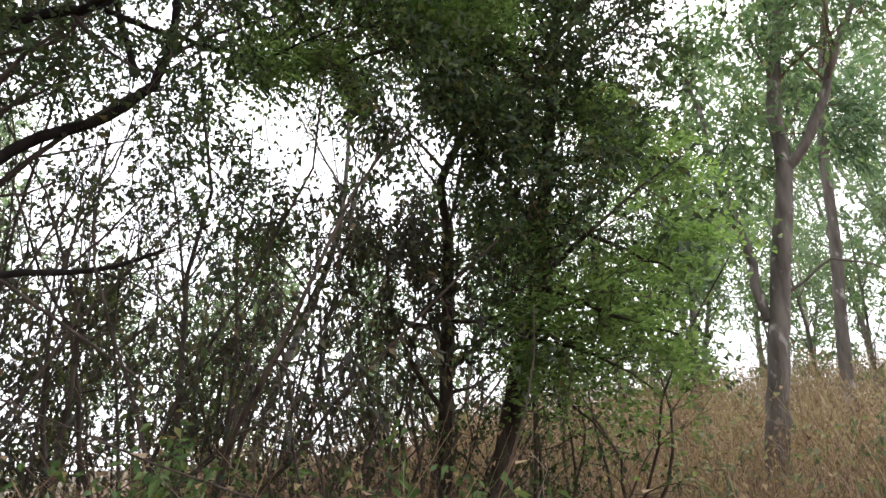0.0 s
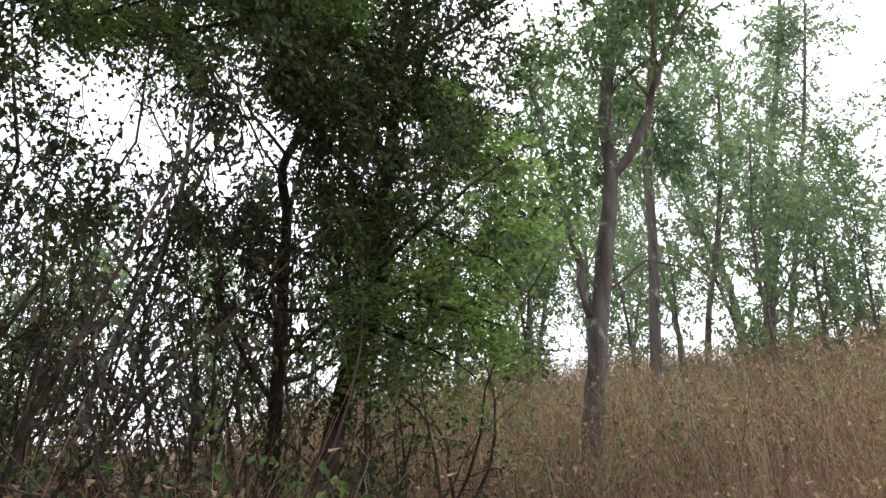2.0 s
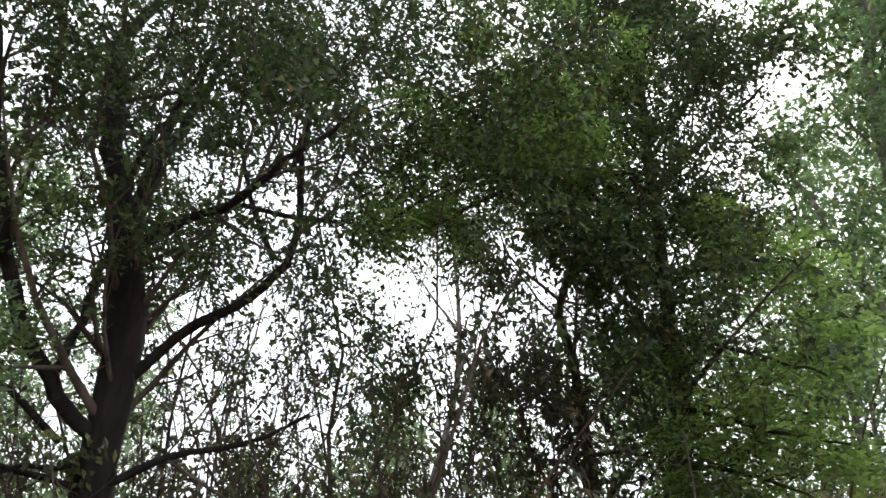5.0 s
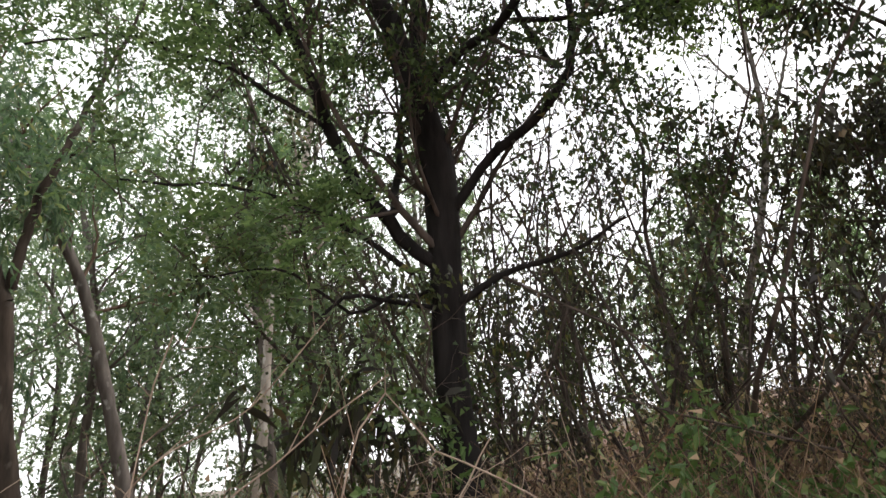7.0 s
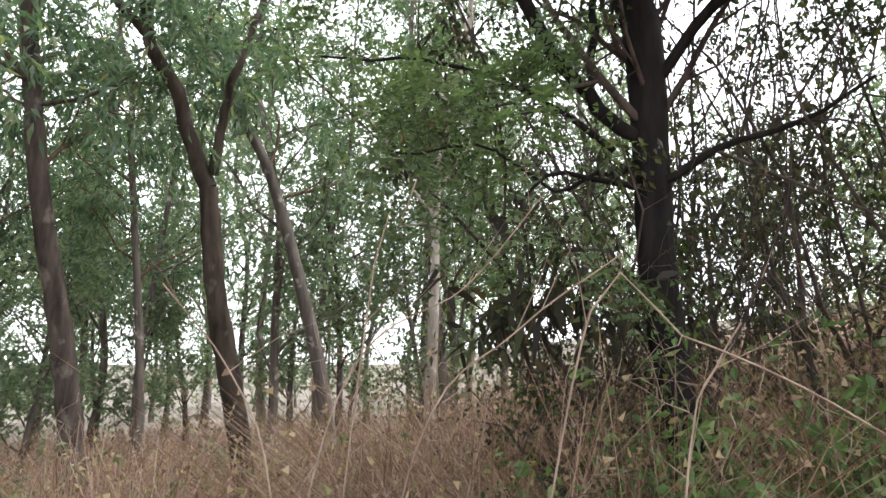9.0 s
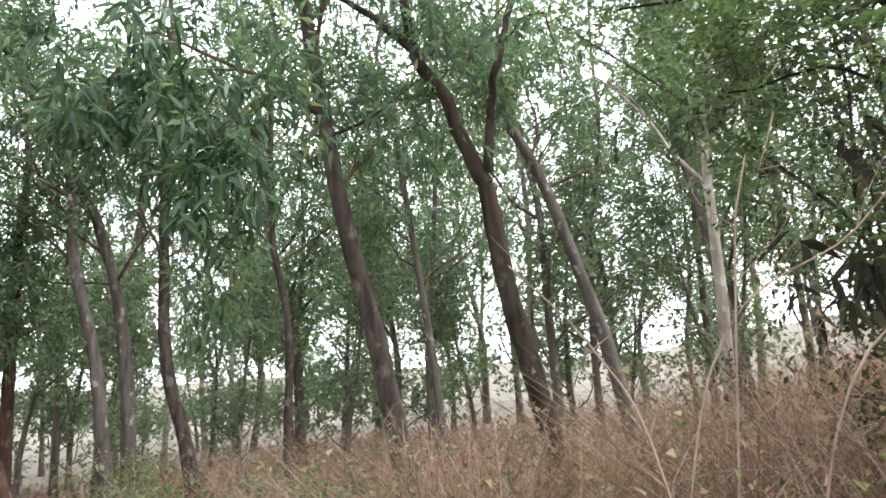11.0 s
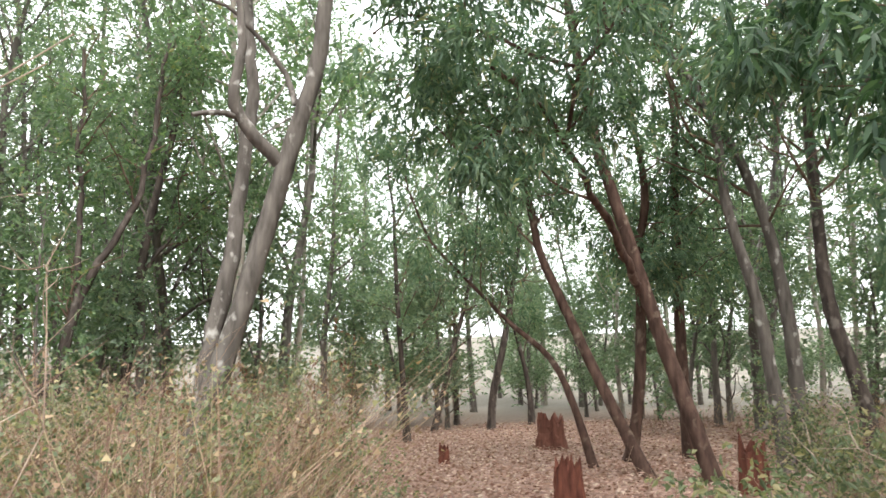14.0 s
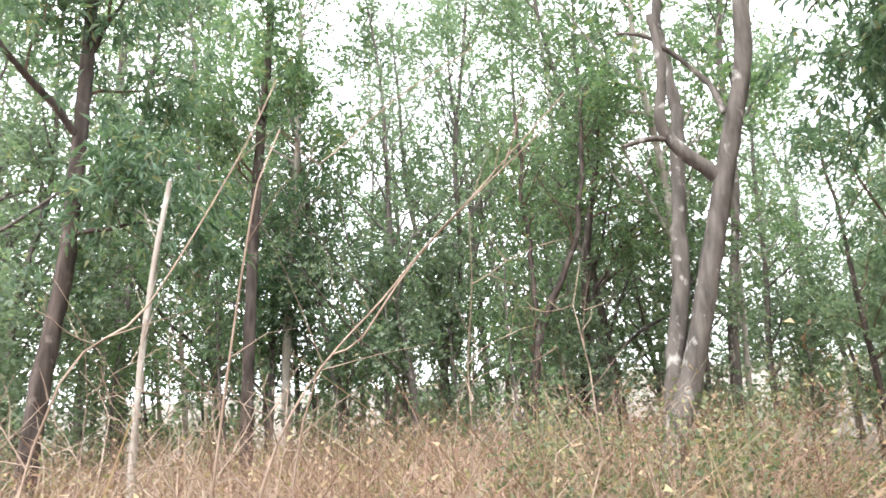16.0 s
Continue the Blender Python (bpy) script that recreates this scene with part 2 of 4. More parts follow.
def fronds(p, d, rng, length, pairs=7, leaf=(0.035, 0.012), droop=0.12):
    """Feathered leaves: rows of small leaflets on both sides of a drooping rib."""
    n = len(p)
    d = unit(d * 0.7 + rng.normal(0, 0.45, (n, 3)) * np.array([1, 1, 0.2]) + np.array([0, 0, -droop]))
    side = unit(np.cross(d, np.array([0, 0, 1.0]) + rng.normal(0, 0.35, (n, 3))))
    l = (length * rng.uniform(0.7, 1.3, n))[:, None]
    out = []
    for k in range(pairs):
        s = (k + 0.6) / pairs
        at = p + d * l * s + np.array([0, 0, -1]) * l * 0.35 * s * s
        for sign in (-1, 1):
            g = unit(side * sign + d * 0.35 + rng.normal(0, 0.1, (n, 3)))
            ll = leaf[0] * (1.15 - 0.5 * s) * rng.uniform(0.8, 1.2, (n, 1)) * length / 0.15
            ww = d * leaf[1] * 0.5 * length / 0.15
            out.append(np.stack([at + g * ll * 0.15 + ww, at + g * ll, at + g * ll * 0.15 - ww], 1))
    v = np.concatenate(out).reshape(-1, 3)
    return v, np.arange(len(v)).reshape(-1, 3)


def bough(start, way, length, radius, rng, up=0.15, wander=0.22, n=6):
    """A wandering branch line and its radii."""
    pts, d = [np.asarray(start, float)], unit(way)
    for _ in range(n - 1):
        d = unit(d + rng.normal(0, wander, 3) + np.array([0, 0, up * 0.3]))
        pts.append(pts[-1] + d * length / (n - 1))
    return np.array(pts), radius * np.linspace(1, 0.25, n) ** 1.1


def sprout(line, radii, rng, tubes, ends, count, length, level, deepest, first=0.15, up=0.2, spread=0.9, thin=0.5, kids=4):
    """Branches off a line, and branches off those; the last ones carry the leaves."""
    k = len(line)
    tan = unit(slope(line))
    for i in range(count):
        s = first + (1 - first) * (i + rng.uniform(0, 1)) / count
        j = min(k - 1, int(s * (k - 1)))
        perp = unit(across(tan[j], rng.normal(0, 1, 3)))
        way = unit(tan[j] * rng.uniform(0.3, 0.9) + perp * spread + np.array([0, 0, up]))
        ln = length * rng.uniform(0.6, 1.25) * (1.15 - 0.5 * s)
        r = max(min(radii[j] * thin, 0.012 * ln + 0.004), 0.0025)
        pts, rad = bough(line[j], way, ln, r, rng, up, n=6 if level == 1 and deepest > 1 else 4 if level < deepest else 3)
        tubes.add(pts, rad, 5 if level == 1 and r > 0.009 else 3)
        if level < deepest:
            sprout(pts, rad, rng, tubes, ends, kids, ln * 0.5, level + 1, deepest, 0.2, up * 0.6, spread, 0.6, kids)
        if level >= deepest - 1:
            t2 = unit(slope(pts))
            for a in range(1 if level == deepest else len(pts) // 2, len(pts)):
                ends.append((pts[a], t2[a]))
                ends.append((0.5 * (pts[a] + pts[a - 1]), t2[a]))


SPRAYS = {  # leaves to a spray, its length, its spread round the twig, droop; leaf length, width, droop
    "long": (9, 0.34, 0.12, 0.5, 0.13, 0.033, 0.4),
    "wide": (8, 0.26, 0.14, 0.3, 0.085, 0.036, 0.4),
    "small": (12, 0.26, 0.05, 0.25, 0.05, 0.025, 0.25),
    "dusk": (7, 0.2, 0.05, 0.5, 0.05, 0.026, 0.5),
    "herb": (6, 0.2, 0.1, 0.3, 0.062, 0.03, 0.4),
    "vine": (6, 0.17, 0.05, 0.4, 0.044, 0.023, 0.35),
    "far": (14, 0.42, 0.2, 0.25, 0.1, 0.055, 0.12),
}


def foliage(ends, rng, style, total, low=None):
    """Leaves in sprays along short drooping shoots; the shoots gather in clumps and leave gaps."""
    p = np.array([e[0] for e in ends])
    d = np.array([e[1] for e in ends])
    clump = np.array([noise.noise(Vector(q) * (0.8 if style == "far" else 1.7)) for q in p])
    weight = np.clip(0.35 + 1.3 * clump, 0.03, 1.0) if style == "far" else np.clip(0.45 + clump, 0.08, 1.0)
    if style in ("frond", "small", "dusk", "long"):  # spread over the crown's room, not by how many twigs crowd a spot
        cell, count = np.unique(np.floor(p / 0.4).astype(int), axis=0, return_inverse=True, return_counts=True)[1:]
        weight = np.clip(0.2 + 1.5 * clump if style == "dusk" else 0.5 + clump if style != "long" else 0.35 + 1.3 * clump, 0.04, 1.0) / count[cell.ravel()] ** 0.65
    if low:
        weight *= np.clip((p[:, 2] - low) / 1.3, 0.012, 1.0)
    if style == "frond":
        pick = rng.choice(len(p), total, p=weight / weight.sum())
        return fronds(p[pick] + rng.normal(0, 0.06, (total, 3)) * np.array([1, 1, 0.4]), d[pick], rng, 0.27, 5, (0.026, 0.0145))
    k, run, spread, hang, ll, lw, droop = SPRAYS[style]
    n = total // k
    pick = rng.choice(len(p), n, p=weight / weight.sum())
    c = p[pick] + rng.normal(0, spread, (n, 3))
    way = unit(d[pick] * 0.6 + rng.normal(0, 0.45, (n, 3)) + np.array([0, 0, -hang * 0.5]))
    s = rng.uniform(0, 1, (n, k, 1))
    at = c[:, None] + way[:, None] * run * s + np.array([0, 0, -1]) * run * hang * 0.5 * s * s
    dirs = np.repeat(way[:, None], k, 1)
    return leaf_blades(at.reshape(-1, 3), dirs.reshape(-1, 3), rng, ll, lw, droop, 0.015, 0.75, simple=style in ("far", "vine", "small"))


def lance_leaves(centre, size, shoots, rng, length=0.145, width=0.034):
    """Long curved blades hanging in bunches from short shoots."""
    k = 8
    c = np.asarray(centre) + rng.normal(0, 0.5, (shoots, 3)) * np.asarray(size)
    way = unit(rng.normal(0, 0.7, (shoots, 3)) + np.array([0, 0, -0.2]))
    p = (c[:, None] + way[:, None] * 0.25 * rng.uniform(0, 1, (shoots, k, 1))).reshape(-1, 3)
    n = len(p)
    d = unit(np.repeat(way, k, 0) * 0.4 + rng.normal(0, 0.55, (n, 3)) + np.array([0, 0, -0.45]))
    side = unit(np.cross(d, rng.normal(0, 1, (n, 3))))
    l, w = (length * rng.uniform(0.65, 1.25, n))[:, None], (width * rng.uniform(0.75, 1.2, n))[:, None] * 0.5
    rows = []
    for s, ww in ((0.0, 0.12), (0.35, 1.0), (0.7, 0.75), (1.0, 0.06)):
        mid = p + d * l * s + np.array([0, 0, -1]) * l * 0.35 * s * s
        rows += [mid - side * w * ww, mid + side * w * ww]
    v = np.stack(rows, 1).reshape(-1, 3)
    f = np.arange(n)[:, None, None] * 8 + np.array([[0, 1, 3, 2], [2, 3, 5, 4], [4, 5, 7, 6]])
    return v, f.reshape(-1, 4)


def rooted(points):
    """Carries the foot of a trunk down into the ground along its own lean."""
    p0, p1 = np.array(points[0]), np.array(points[1])
    z = height(p0[0], p0[1]) - 0.12
    if p0[2] - z < 0.05:
        return points
    d = (p0 - p1) / max(p1[2] - p0[2], 0.2)
    drop = p0[2] - z
    return [tuple(p0 + np.array([d[0] * drop * 0.6, d[1] * drop * 0.6, -drop]))] + list(points)


def tree(name, label, trunk, r0, r1, limbs, bark, twig, leaf, style, leaves, boughs=9, reach=1.6, first=0.45, seed=1, up=0.25, deepest=3, group="", more=None, category="tree", per_limb=7, ext=0.0, kids=3, low=None, hang=(), bare=0.0):
    rng = np.random.default_rng(seed)
    base = new(name)
    foot = rooted(trunk)
    line = curve_through(foot)
    s = np.linspace(0, 1, len(line))
    rad = r0 + (r1 - r0) * s + r0 * 0.45 * np.exp(-s * len(line) * 0.12 / 0.22)
    if ext:
        d = unit(line[-1] - line[-6])
        tip = [line[-1] + unit(d * (1 - k * 0.15) + np.array([0, 0, 0.15 * k])) * ext * k / 4 for k in (1, 2, 3, 4)]
        tip = curve_through([line[-1]] + [q + rng.normal(0, 0.06, 3) for q in tip], 0.2)[1:]
        line = np.vstack([line, tip])
        rad = np.concatenate([rad, np.linspace(r1, r1 * 0.3, len(tip))])
    base.location = foot[0]
    holder = Matrix.Translation(-Vector(foot[0]))
    t = Tubes()
    t.add(line, rad, 12, rng)
    made = [t.build("trunk", bark, base)]
    small, ends, young = Tubes(), [], []
    sprout(line, rad, rng, small, ends, boughs, reach, 1, deepest, first, up, kids=kids)
    for pts, ra, rb, *spray in limbs:
        lt = Tubes()
        ll = curve_through(pts, 0.1)
        sway = np.cumsum(rng.normal(0, 0.012, ll.shape), 0)
        ll = ll + sway - np.linspace(0, 1, len(ll))[:, None] * sway[-1] - (1 - np.linspace(0, 1, len(ll)))[:, None] * sway[0]
        lr = np.linspace(ra, rb, len(ll))
        lt.add(ll, lr, 9, rng)
        made.append(lt.build("limb", bark, base))
        if spray and not spray[0]:
            continue
        if spray:
            sprout(ll, lr, rng, small, young, 9, spray[0], 1, 2, 0.2, 0.0, 0.8)
        else:
            sprout(ll, lr, rng, small, ends, per_limb, reach * 0.8, 1, deepest, 0.35, up, kids=kids)
    made.append(tagged(small.build("branchwork", twig, base), kind="stuff"))
    if leaves:
        if low:
            wood = np.vstack([line] + [np.array(q[0]) for q in limbs] + [curve_through(q[0], 0.2) for q in limbs])
            ends = [e for e in ends if np.linalg.norm(wood - e[0], axis=1).min() > 0.3]
        v, f = foliage(ends, rng, style, leaves, low)
        made.append(part("crown", v, f, leaf, base))
    if more:
        mat, st, n = more
        if bare:  # no sprays close to the stem
            young = [e for e in young if np.hypot(*(line[:, :2] - e[0][:2]).T).min() > bare]
        v, f = foliage(young or ends, rng, st, n)
        made.append(part("spray", v, f, mat, base, "brighter drooping feathery leaf sprays"))
    for centre, size, shoots, mat in hang:
        v, f = lance_leaves(centre, size, shoots, rng)
        made.append(tagged(part("drooping_spray", v, f, mat, base, "dense drooping spray with long blades"), kind="stuff"))
    for ob in made:
        if ob:
            ob.data.transform(holder)
    return tagged(base, label, category, group)


# ---- ground ----
def ground_sheet():
    rings = np.concatenate([np.linspace(0.3, 30, 110), np.geomspace(32, 4000, 26)])
    spokes = 160
    a = np.arange(spokes) * 2 * np.pi / spokes
    v = [(0, 0, height(0, 0))]
    for r in rings:
        for b in a:
            x, y = r * math.sin(b), r * math.cos(b)
            rough = 0.05 * noise.noise((x * 0.9, y * 0.9, 0)) + 0.02 * noise.noise((x * 3.1, y * 3.1, 4)) if r < 40 else 0
            v.append((x, y, height(x, y) + rough))
    me = bpy.data.meshes.new("ground")
    f = [(0, 1 + j, 1 + (j + 1) % spokes) for j in range(spokes)]
    for i in range(len(rings) - 1):
        p, q = 1 + i * spokes, 1 + (i + 1) * spokes
        f += [(p + j, q + j, q + (j + 1) % spokes, p + (j + 1) % spokes) for j in range(spokes)]
    me.from_pydata(v, [], f)
    me.flip_normals()
    for poly in me.polygons:
        poly.use_smooth = True
    me.materials.append(ground_material())
    return tagged(new("ground", me), "red-brown woodland soil rising into a grassy bank", "ground", kind="structure")


ground_sheet()

# ---- trees ----
tree("dark_tree", "dark-trunked tree with dense small leaves and feathery sprays",
     [(-0.39, 4.42, 1.67), (-0.24, 4.44, 2.41), (-0.13, 4.45, 2.83), (-0.02, 4.45, 3.68), (0.08, 4.45, 4.59), (0.19, 4.45, 5.53)], 0.07, 0.03,
     [([(-0.12, 4.45, 2.90), (0.16, 4.25, 2.76), (0.38, 4.02, 2.58), (0.58, 3.87, 2.42)], 0.018, 0.005, 0.4), ([(-0.19, 4.44, 2.55), (0.04, 4.15, 2.45), (0.24, 3.94, 2.3), (0.42, 3.82, 2.15)], 0.016, 0.004, 0.3), ([(-0.05, 4.45, 3.36), (0.2, 4.35, 3.18), (0.42, 4.21, 3.0), (0.62, 4.07, 2.82)], 0.018, 0.005, 0.4), ([(0.01, 4.45, 3.70), (0.26, 4.24, 3.7), (0.48, 4.10, 3.6), (0.66, 3.93, 3.4)], 0.02, 0.006, 0.35), ([(0.04, 4.45, 4.35), (-0.37, 4.12, 4.54), (-0.76, 3.74, 4.41), (-1.02, 3.34, 4.11)], 0.03, 0.008, 0.3), ([(0.07, 4.45, 4.49), (0.50, 4.13, 4.63), (0.84, 3.87, 4.61)], 0.025, 0.008), ([(-0.24, 4.44, 2.28), (-0.04, 4.15, 2.16), (0.19, 3.95, 1.95)], 0.012, 0.004, 0), ([(0.01, 4.45, 3.92), (-0.42, 3.89, 4.35), (-0.71, 3.54, 4.60), (-1.05, 3.24, 4.87)], 0.018, 0.005, 0.55), ([(0.09, 4.45, 4.68), (-0.13, 3.91, 5.25), (-0.50, 3.58, 5.45), (-0.84, 3.31, 5.95)], 0.018, 0.005, 0.55), ([(-0.02, 4.45, 3.77), (-0.38, 4.52, 4.19), (-0.79, 4.56, 4.52), (-1.17, 4.56, 4.60)], 0.02, 0.006, 0), ([(0.04, 4.46, 4.65), (-0.47, 4.11, 4.56), (-0.94, 3.79, 4.29), (-1.26, 3.45, 3.93), (-1.50, 3.20, 3.80)], 0.024, 0.008, 0.4)],
     BARK_UMBER, TWIG_DARK, LEAF_DARK_BACKLIT, "small", 60000, low=2.4, boughs=56, reach=1.15, first=0.3, seed=1, up=0.08, per_limb=7, kids=4, ext=2.0, more=(LEAF_FEATHER, "frond", 3400))
tree("dark_tree", "thin dark crooked tree wrapped in creepers",
     [(-0.78, 4.97, 1.71), (-0.77, 4.97, 2.87), (-0.77, 4.97, 3.64), (-0.82, 4.96, 3.94), (-0.68, 4.99, 4.31), (-0.53, 5.01, 4.63)], 0.055, 0.03,
     [],
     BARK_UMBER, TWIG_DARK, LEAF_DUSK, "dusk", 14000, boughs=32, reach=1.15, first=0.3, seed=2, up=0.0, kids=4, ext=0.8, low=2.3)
tree("slender_tree", "slender grey-brown tree forking above tall dry grass",
     [(1.54, 6.38, 1.69), (1.78, 6.31, 3.14), (2.04, 6.23, 4.49), (2.07, 6.22, 5.17), (2.32, 6.13, 6.48)], 0.1, 0.05,
     [([(2.04, 6.23, 4.49), (2.28, 6.14, 4.79), (2.58, 6.02, 5.53), (2.93, 5.85, 6.19)], 0.05, 0.02), ([(1.71, 6.33, 3.15), (1.65, 6.35, 3.86), (1.53, 6.38, 4.72), (1.39, 6.41, 5.68)], 0.045, 0.02), ([(1.90, 6.28, 3.38), (2.10, 6.21, 3.51), (2.20, 6.17, 3.59), (2.47, 6.06, 3.49), (2.79, 5.92, 3.22)], 0.014, 0.004, 0)],
     BARK_GREY, TWIG_BROWN, LEAF_LIGHT, "wide", 9500, boughs=13, reach=1.4, first=0.5, seed=3, ext=2.0, per_limb=5)
tree("slender_tree", "slender grey tree on the grassy bank",
     [(2.98, 8.34, 3.26), (3.14, 8.28, 4.59), (3.24, 8.24, 5.84), (3.46, 8.14, 7.09), (3.78, 7.99, 8.60)], 0.075, 0.04,
     [],
     BARK_GREY, TWIG_BROWN, LEAF_LONG, "long", 6000, boughs=10, reach=1.4, first=0.5, seed=4, ext=1.5)
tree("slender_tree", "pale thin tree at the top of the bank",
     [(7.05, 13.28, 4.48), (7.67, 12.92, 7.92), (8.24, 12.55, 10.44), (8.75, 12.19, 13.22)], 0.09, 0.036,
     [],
     BARK_GREY, TWIG_BROWN, LEAF_FAR_HAZE, "far", 5200, boughs=18, reach=1.5, first=0.35, seed=10, group='bank trees')
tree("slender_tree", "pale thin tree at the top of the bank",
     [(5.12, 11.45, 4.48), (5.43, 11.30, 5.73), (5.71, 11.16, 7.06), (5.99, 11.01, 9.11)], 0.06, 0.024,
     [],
     BARK_GREY, TWIG_BROWN, LEAF_FAR_HAZE, "far", 5200, boughs=18, reach=1.5, first=0.35, seed=11, group='bank trees')
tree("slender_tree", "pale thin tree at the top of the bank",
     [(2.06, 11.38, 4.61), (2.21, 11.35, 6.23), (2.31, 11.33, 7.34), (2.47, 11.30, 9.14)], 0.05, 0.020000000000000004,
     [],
     BARK_GREY, TWIG_BROWN, LEAF_FAR_HAZE, "far", 5200, boughs=18, reach=1.5, first=0.35, seed=12, group='bank trees')
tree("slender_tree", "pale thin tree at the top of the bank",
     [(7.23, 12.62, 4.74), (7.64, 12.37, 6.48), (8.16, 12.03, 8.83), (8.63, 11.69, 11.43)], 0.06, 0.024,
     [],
     BARK_GREY, TWIG_BROWN, LEAF_FAR_HAZE, "far", 5200, boughs=18, reach=1.5, first=0.35, seed=13, group='bank trees')
tree("bare_tree", "bare leaning pale grey tree with forked top",
     [(-3.97, 9.25, 3.21), (-3.53, 9.44, 4.72), (-3.30, 9.53, 5.71), (-3.23, 9.56, 6.97), (-3.27, 9.54, 8.78)], 0.075, 0.025,
     [([(-3.30, 9.53, 5.71), (-2.93, 9.66, 6.71), (-2.58, 9.77, 7.79)], 0.035, 0.01), ([(-3.27, 9.54, 6.47), (-3.67, 9.38, 7.19), (-4.02, 9.22, 7.82)], 0.025, 0.008)],
     BARK_GREY, TWIG_BROWN, LEAF_VINE, "vine", 1500, boughs=8, reach=1.2, first=0.5, seed=20)
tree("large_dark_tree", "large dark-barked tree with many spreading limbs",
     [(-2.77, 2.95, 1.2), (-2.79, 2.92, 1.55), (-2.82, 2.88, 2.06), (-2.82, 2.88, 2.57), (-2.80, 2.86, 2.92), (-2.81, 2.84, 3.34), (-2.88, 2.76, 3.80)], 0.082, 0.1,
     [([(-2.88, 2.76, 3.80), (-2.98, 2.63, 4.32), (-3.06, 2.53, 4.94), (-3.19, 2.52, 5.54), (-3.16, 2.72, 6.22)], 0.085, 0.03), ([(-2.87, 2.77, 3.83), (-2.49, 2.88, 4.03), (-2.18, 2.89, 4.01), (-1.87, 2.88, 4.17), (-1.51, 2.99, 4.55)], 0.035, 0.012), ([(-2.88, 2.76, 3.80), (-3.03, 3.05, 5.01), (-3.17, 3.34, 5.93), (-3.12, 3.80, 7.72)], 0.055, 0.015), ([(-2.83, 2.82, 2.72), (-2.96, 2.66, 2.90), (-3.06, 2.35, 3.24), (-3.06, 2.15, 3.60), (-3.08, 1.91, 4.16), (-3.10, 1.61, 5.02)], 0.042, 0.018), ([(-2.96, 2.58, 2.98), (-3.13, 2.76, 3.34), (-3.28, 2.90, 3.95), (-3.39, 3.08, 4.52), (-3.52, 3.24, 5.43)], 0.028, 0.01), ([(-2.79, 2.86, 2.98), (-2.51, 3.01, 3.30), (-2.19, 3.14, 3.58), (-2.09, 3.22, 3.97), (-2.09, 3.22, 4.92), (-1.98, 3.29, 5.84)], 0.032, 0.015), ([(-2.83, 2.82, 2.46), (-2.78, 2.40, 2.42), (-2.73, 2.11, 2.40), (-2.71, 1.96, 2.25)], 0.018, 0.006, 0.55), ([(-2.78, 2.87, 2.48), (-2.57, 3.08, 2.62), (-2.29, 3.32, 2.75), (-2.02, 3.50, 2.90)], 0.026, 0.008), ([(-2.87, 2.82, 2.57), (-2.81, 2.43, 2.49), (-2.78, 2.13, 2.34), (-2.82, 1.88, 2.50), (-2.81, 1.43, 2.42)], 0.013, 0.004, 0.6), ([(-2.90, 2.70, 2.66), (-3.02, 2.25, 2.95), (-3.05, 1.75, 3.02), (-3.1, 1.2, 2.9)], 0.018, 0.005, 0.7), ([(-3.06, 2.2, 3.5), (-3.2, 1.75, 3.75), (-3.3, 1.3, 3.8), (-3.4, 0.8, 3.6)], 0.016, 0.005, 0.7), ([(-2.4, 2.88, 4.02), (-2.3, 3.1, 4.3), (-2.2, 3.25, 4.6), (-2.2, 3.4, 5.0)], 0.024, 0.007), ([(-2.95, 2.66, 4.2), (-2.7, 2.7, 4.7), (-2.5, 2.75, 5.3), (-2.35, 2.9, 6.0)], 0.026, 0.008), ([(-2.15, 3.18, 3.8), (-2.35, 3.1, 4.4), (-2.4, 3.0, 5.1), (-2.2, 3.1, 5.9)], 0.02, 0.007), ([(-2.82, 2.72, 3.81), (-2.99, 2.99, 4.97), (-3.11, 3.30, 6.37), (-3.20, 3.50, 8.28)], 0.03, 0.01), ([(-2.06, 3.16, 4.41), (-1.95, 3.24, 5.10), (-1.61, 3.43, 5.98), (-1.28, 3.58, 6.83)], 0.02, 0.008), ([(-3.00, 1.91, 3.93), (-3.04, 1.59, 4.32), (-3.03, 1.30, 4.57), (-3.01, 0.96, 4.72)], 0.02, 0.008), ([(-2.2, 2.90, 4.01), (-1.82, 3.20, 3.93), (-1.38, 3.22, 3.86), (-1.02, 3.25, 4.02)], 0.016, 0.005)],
     BARK_DARK_BACKLIT, TWIG_DARK, LEAF_DARK_BACKLIT, "small", 95000, low=2.6, boughs=14, reach=2.1, first=0.75, seed=30, up=0.3, per_limb=9, kids=4,
     # drooping spray coloured dusky so that it reads as a silhouette
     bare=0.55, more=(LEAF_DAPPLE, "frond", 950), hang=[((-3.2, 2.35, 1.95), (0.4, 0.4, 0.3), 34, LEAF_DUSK)])
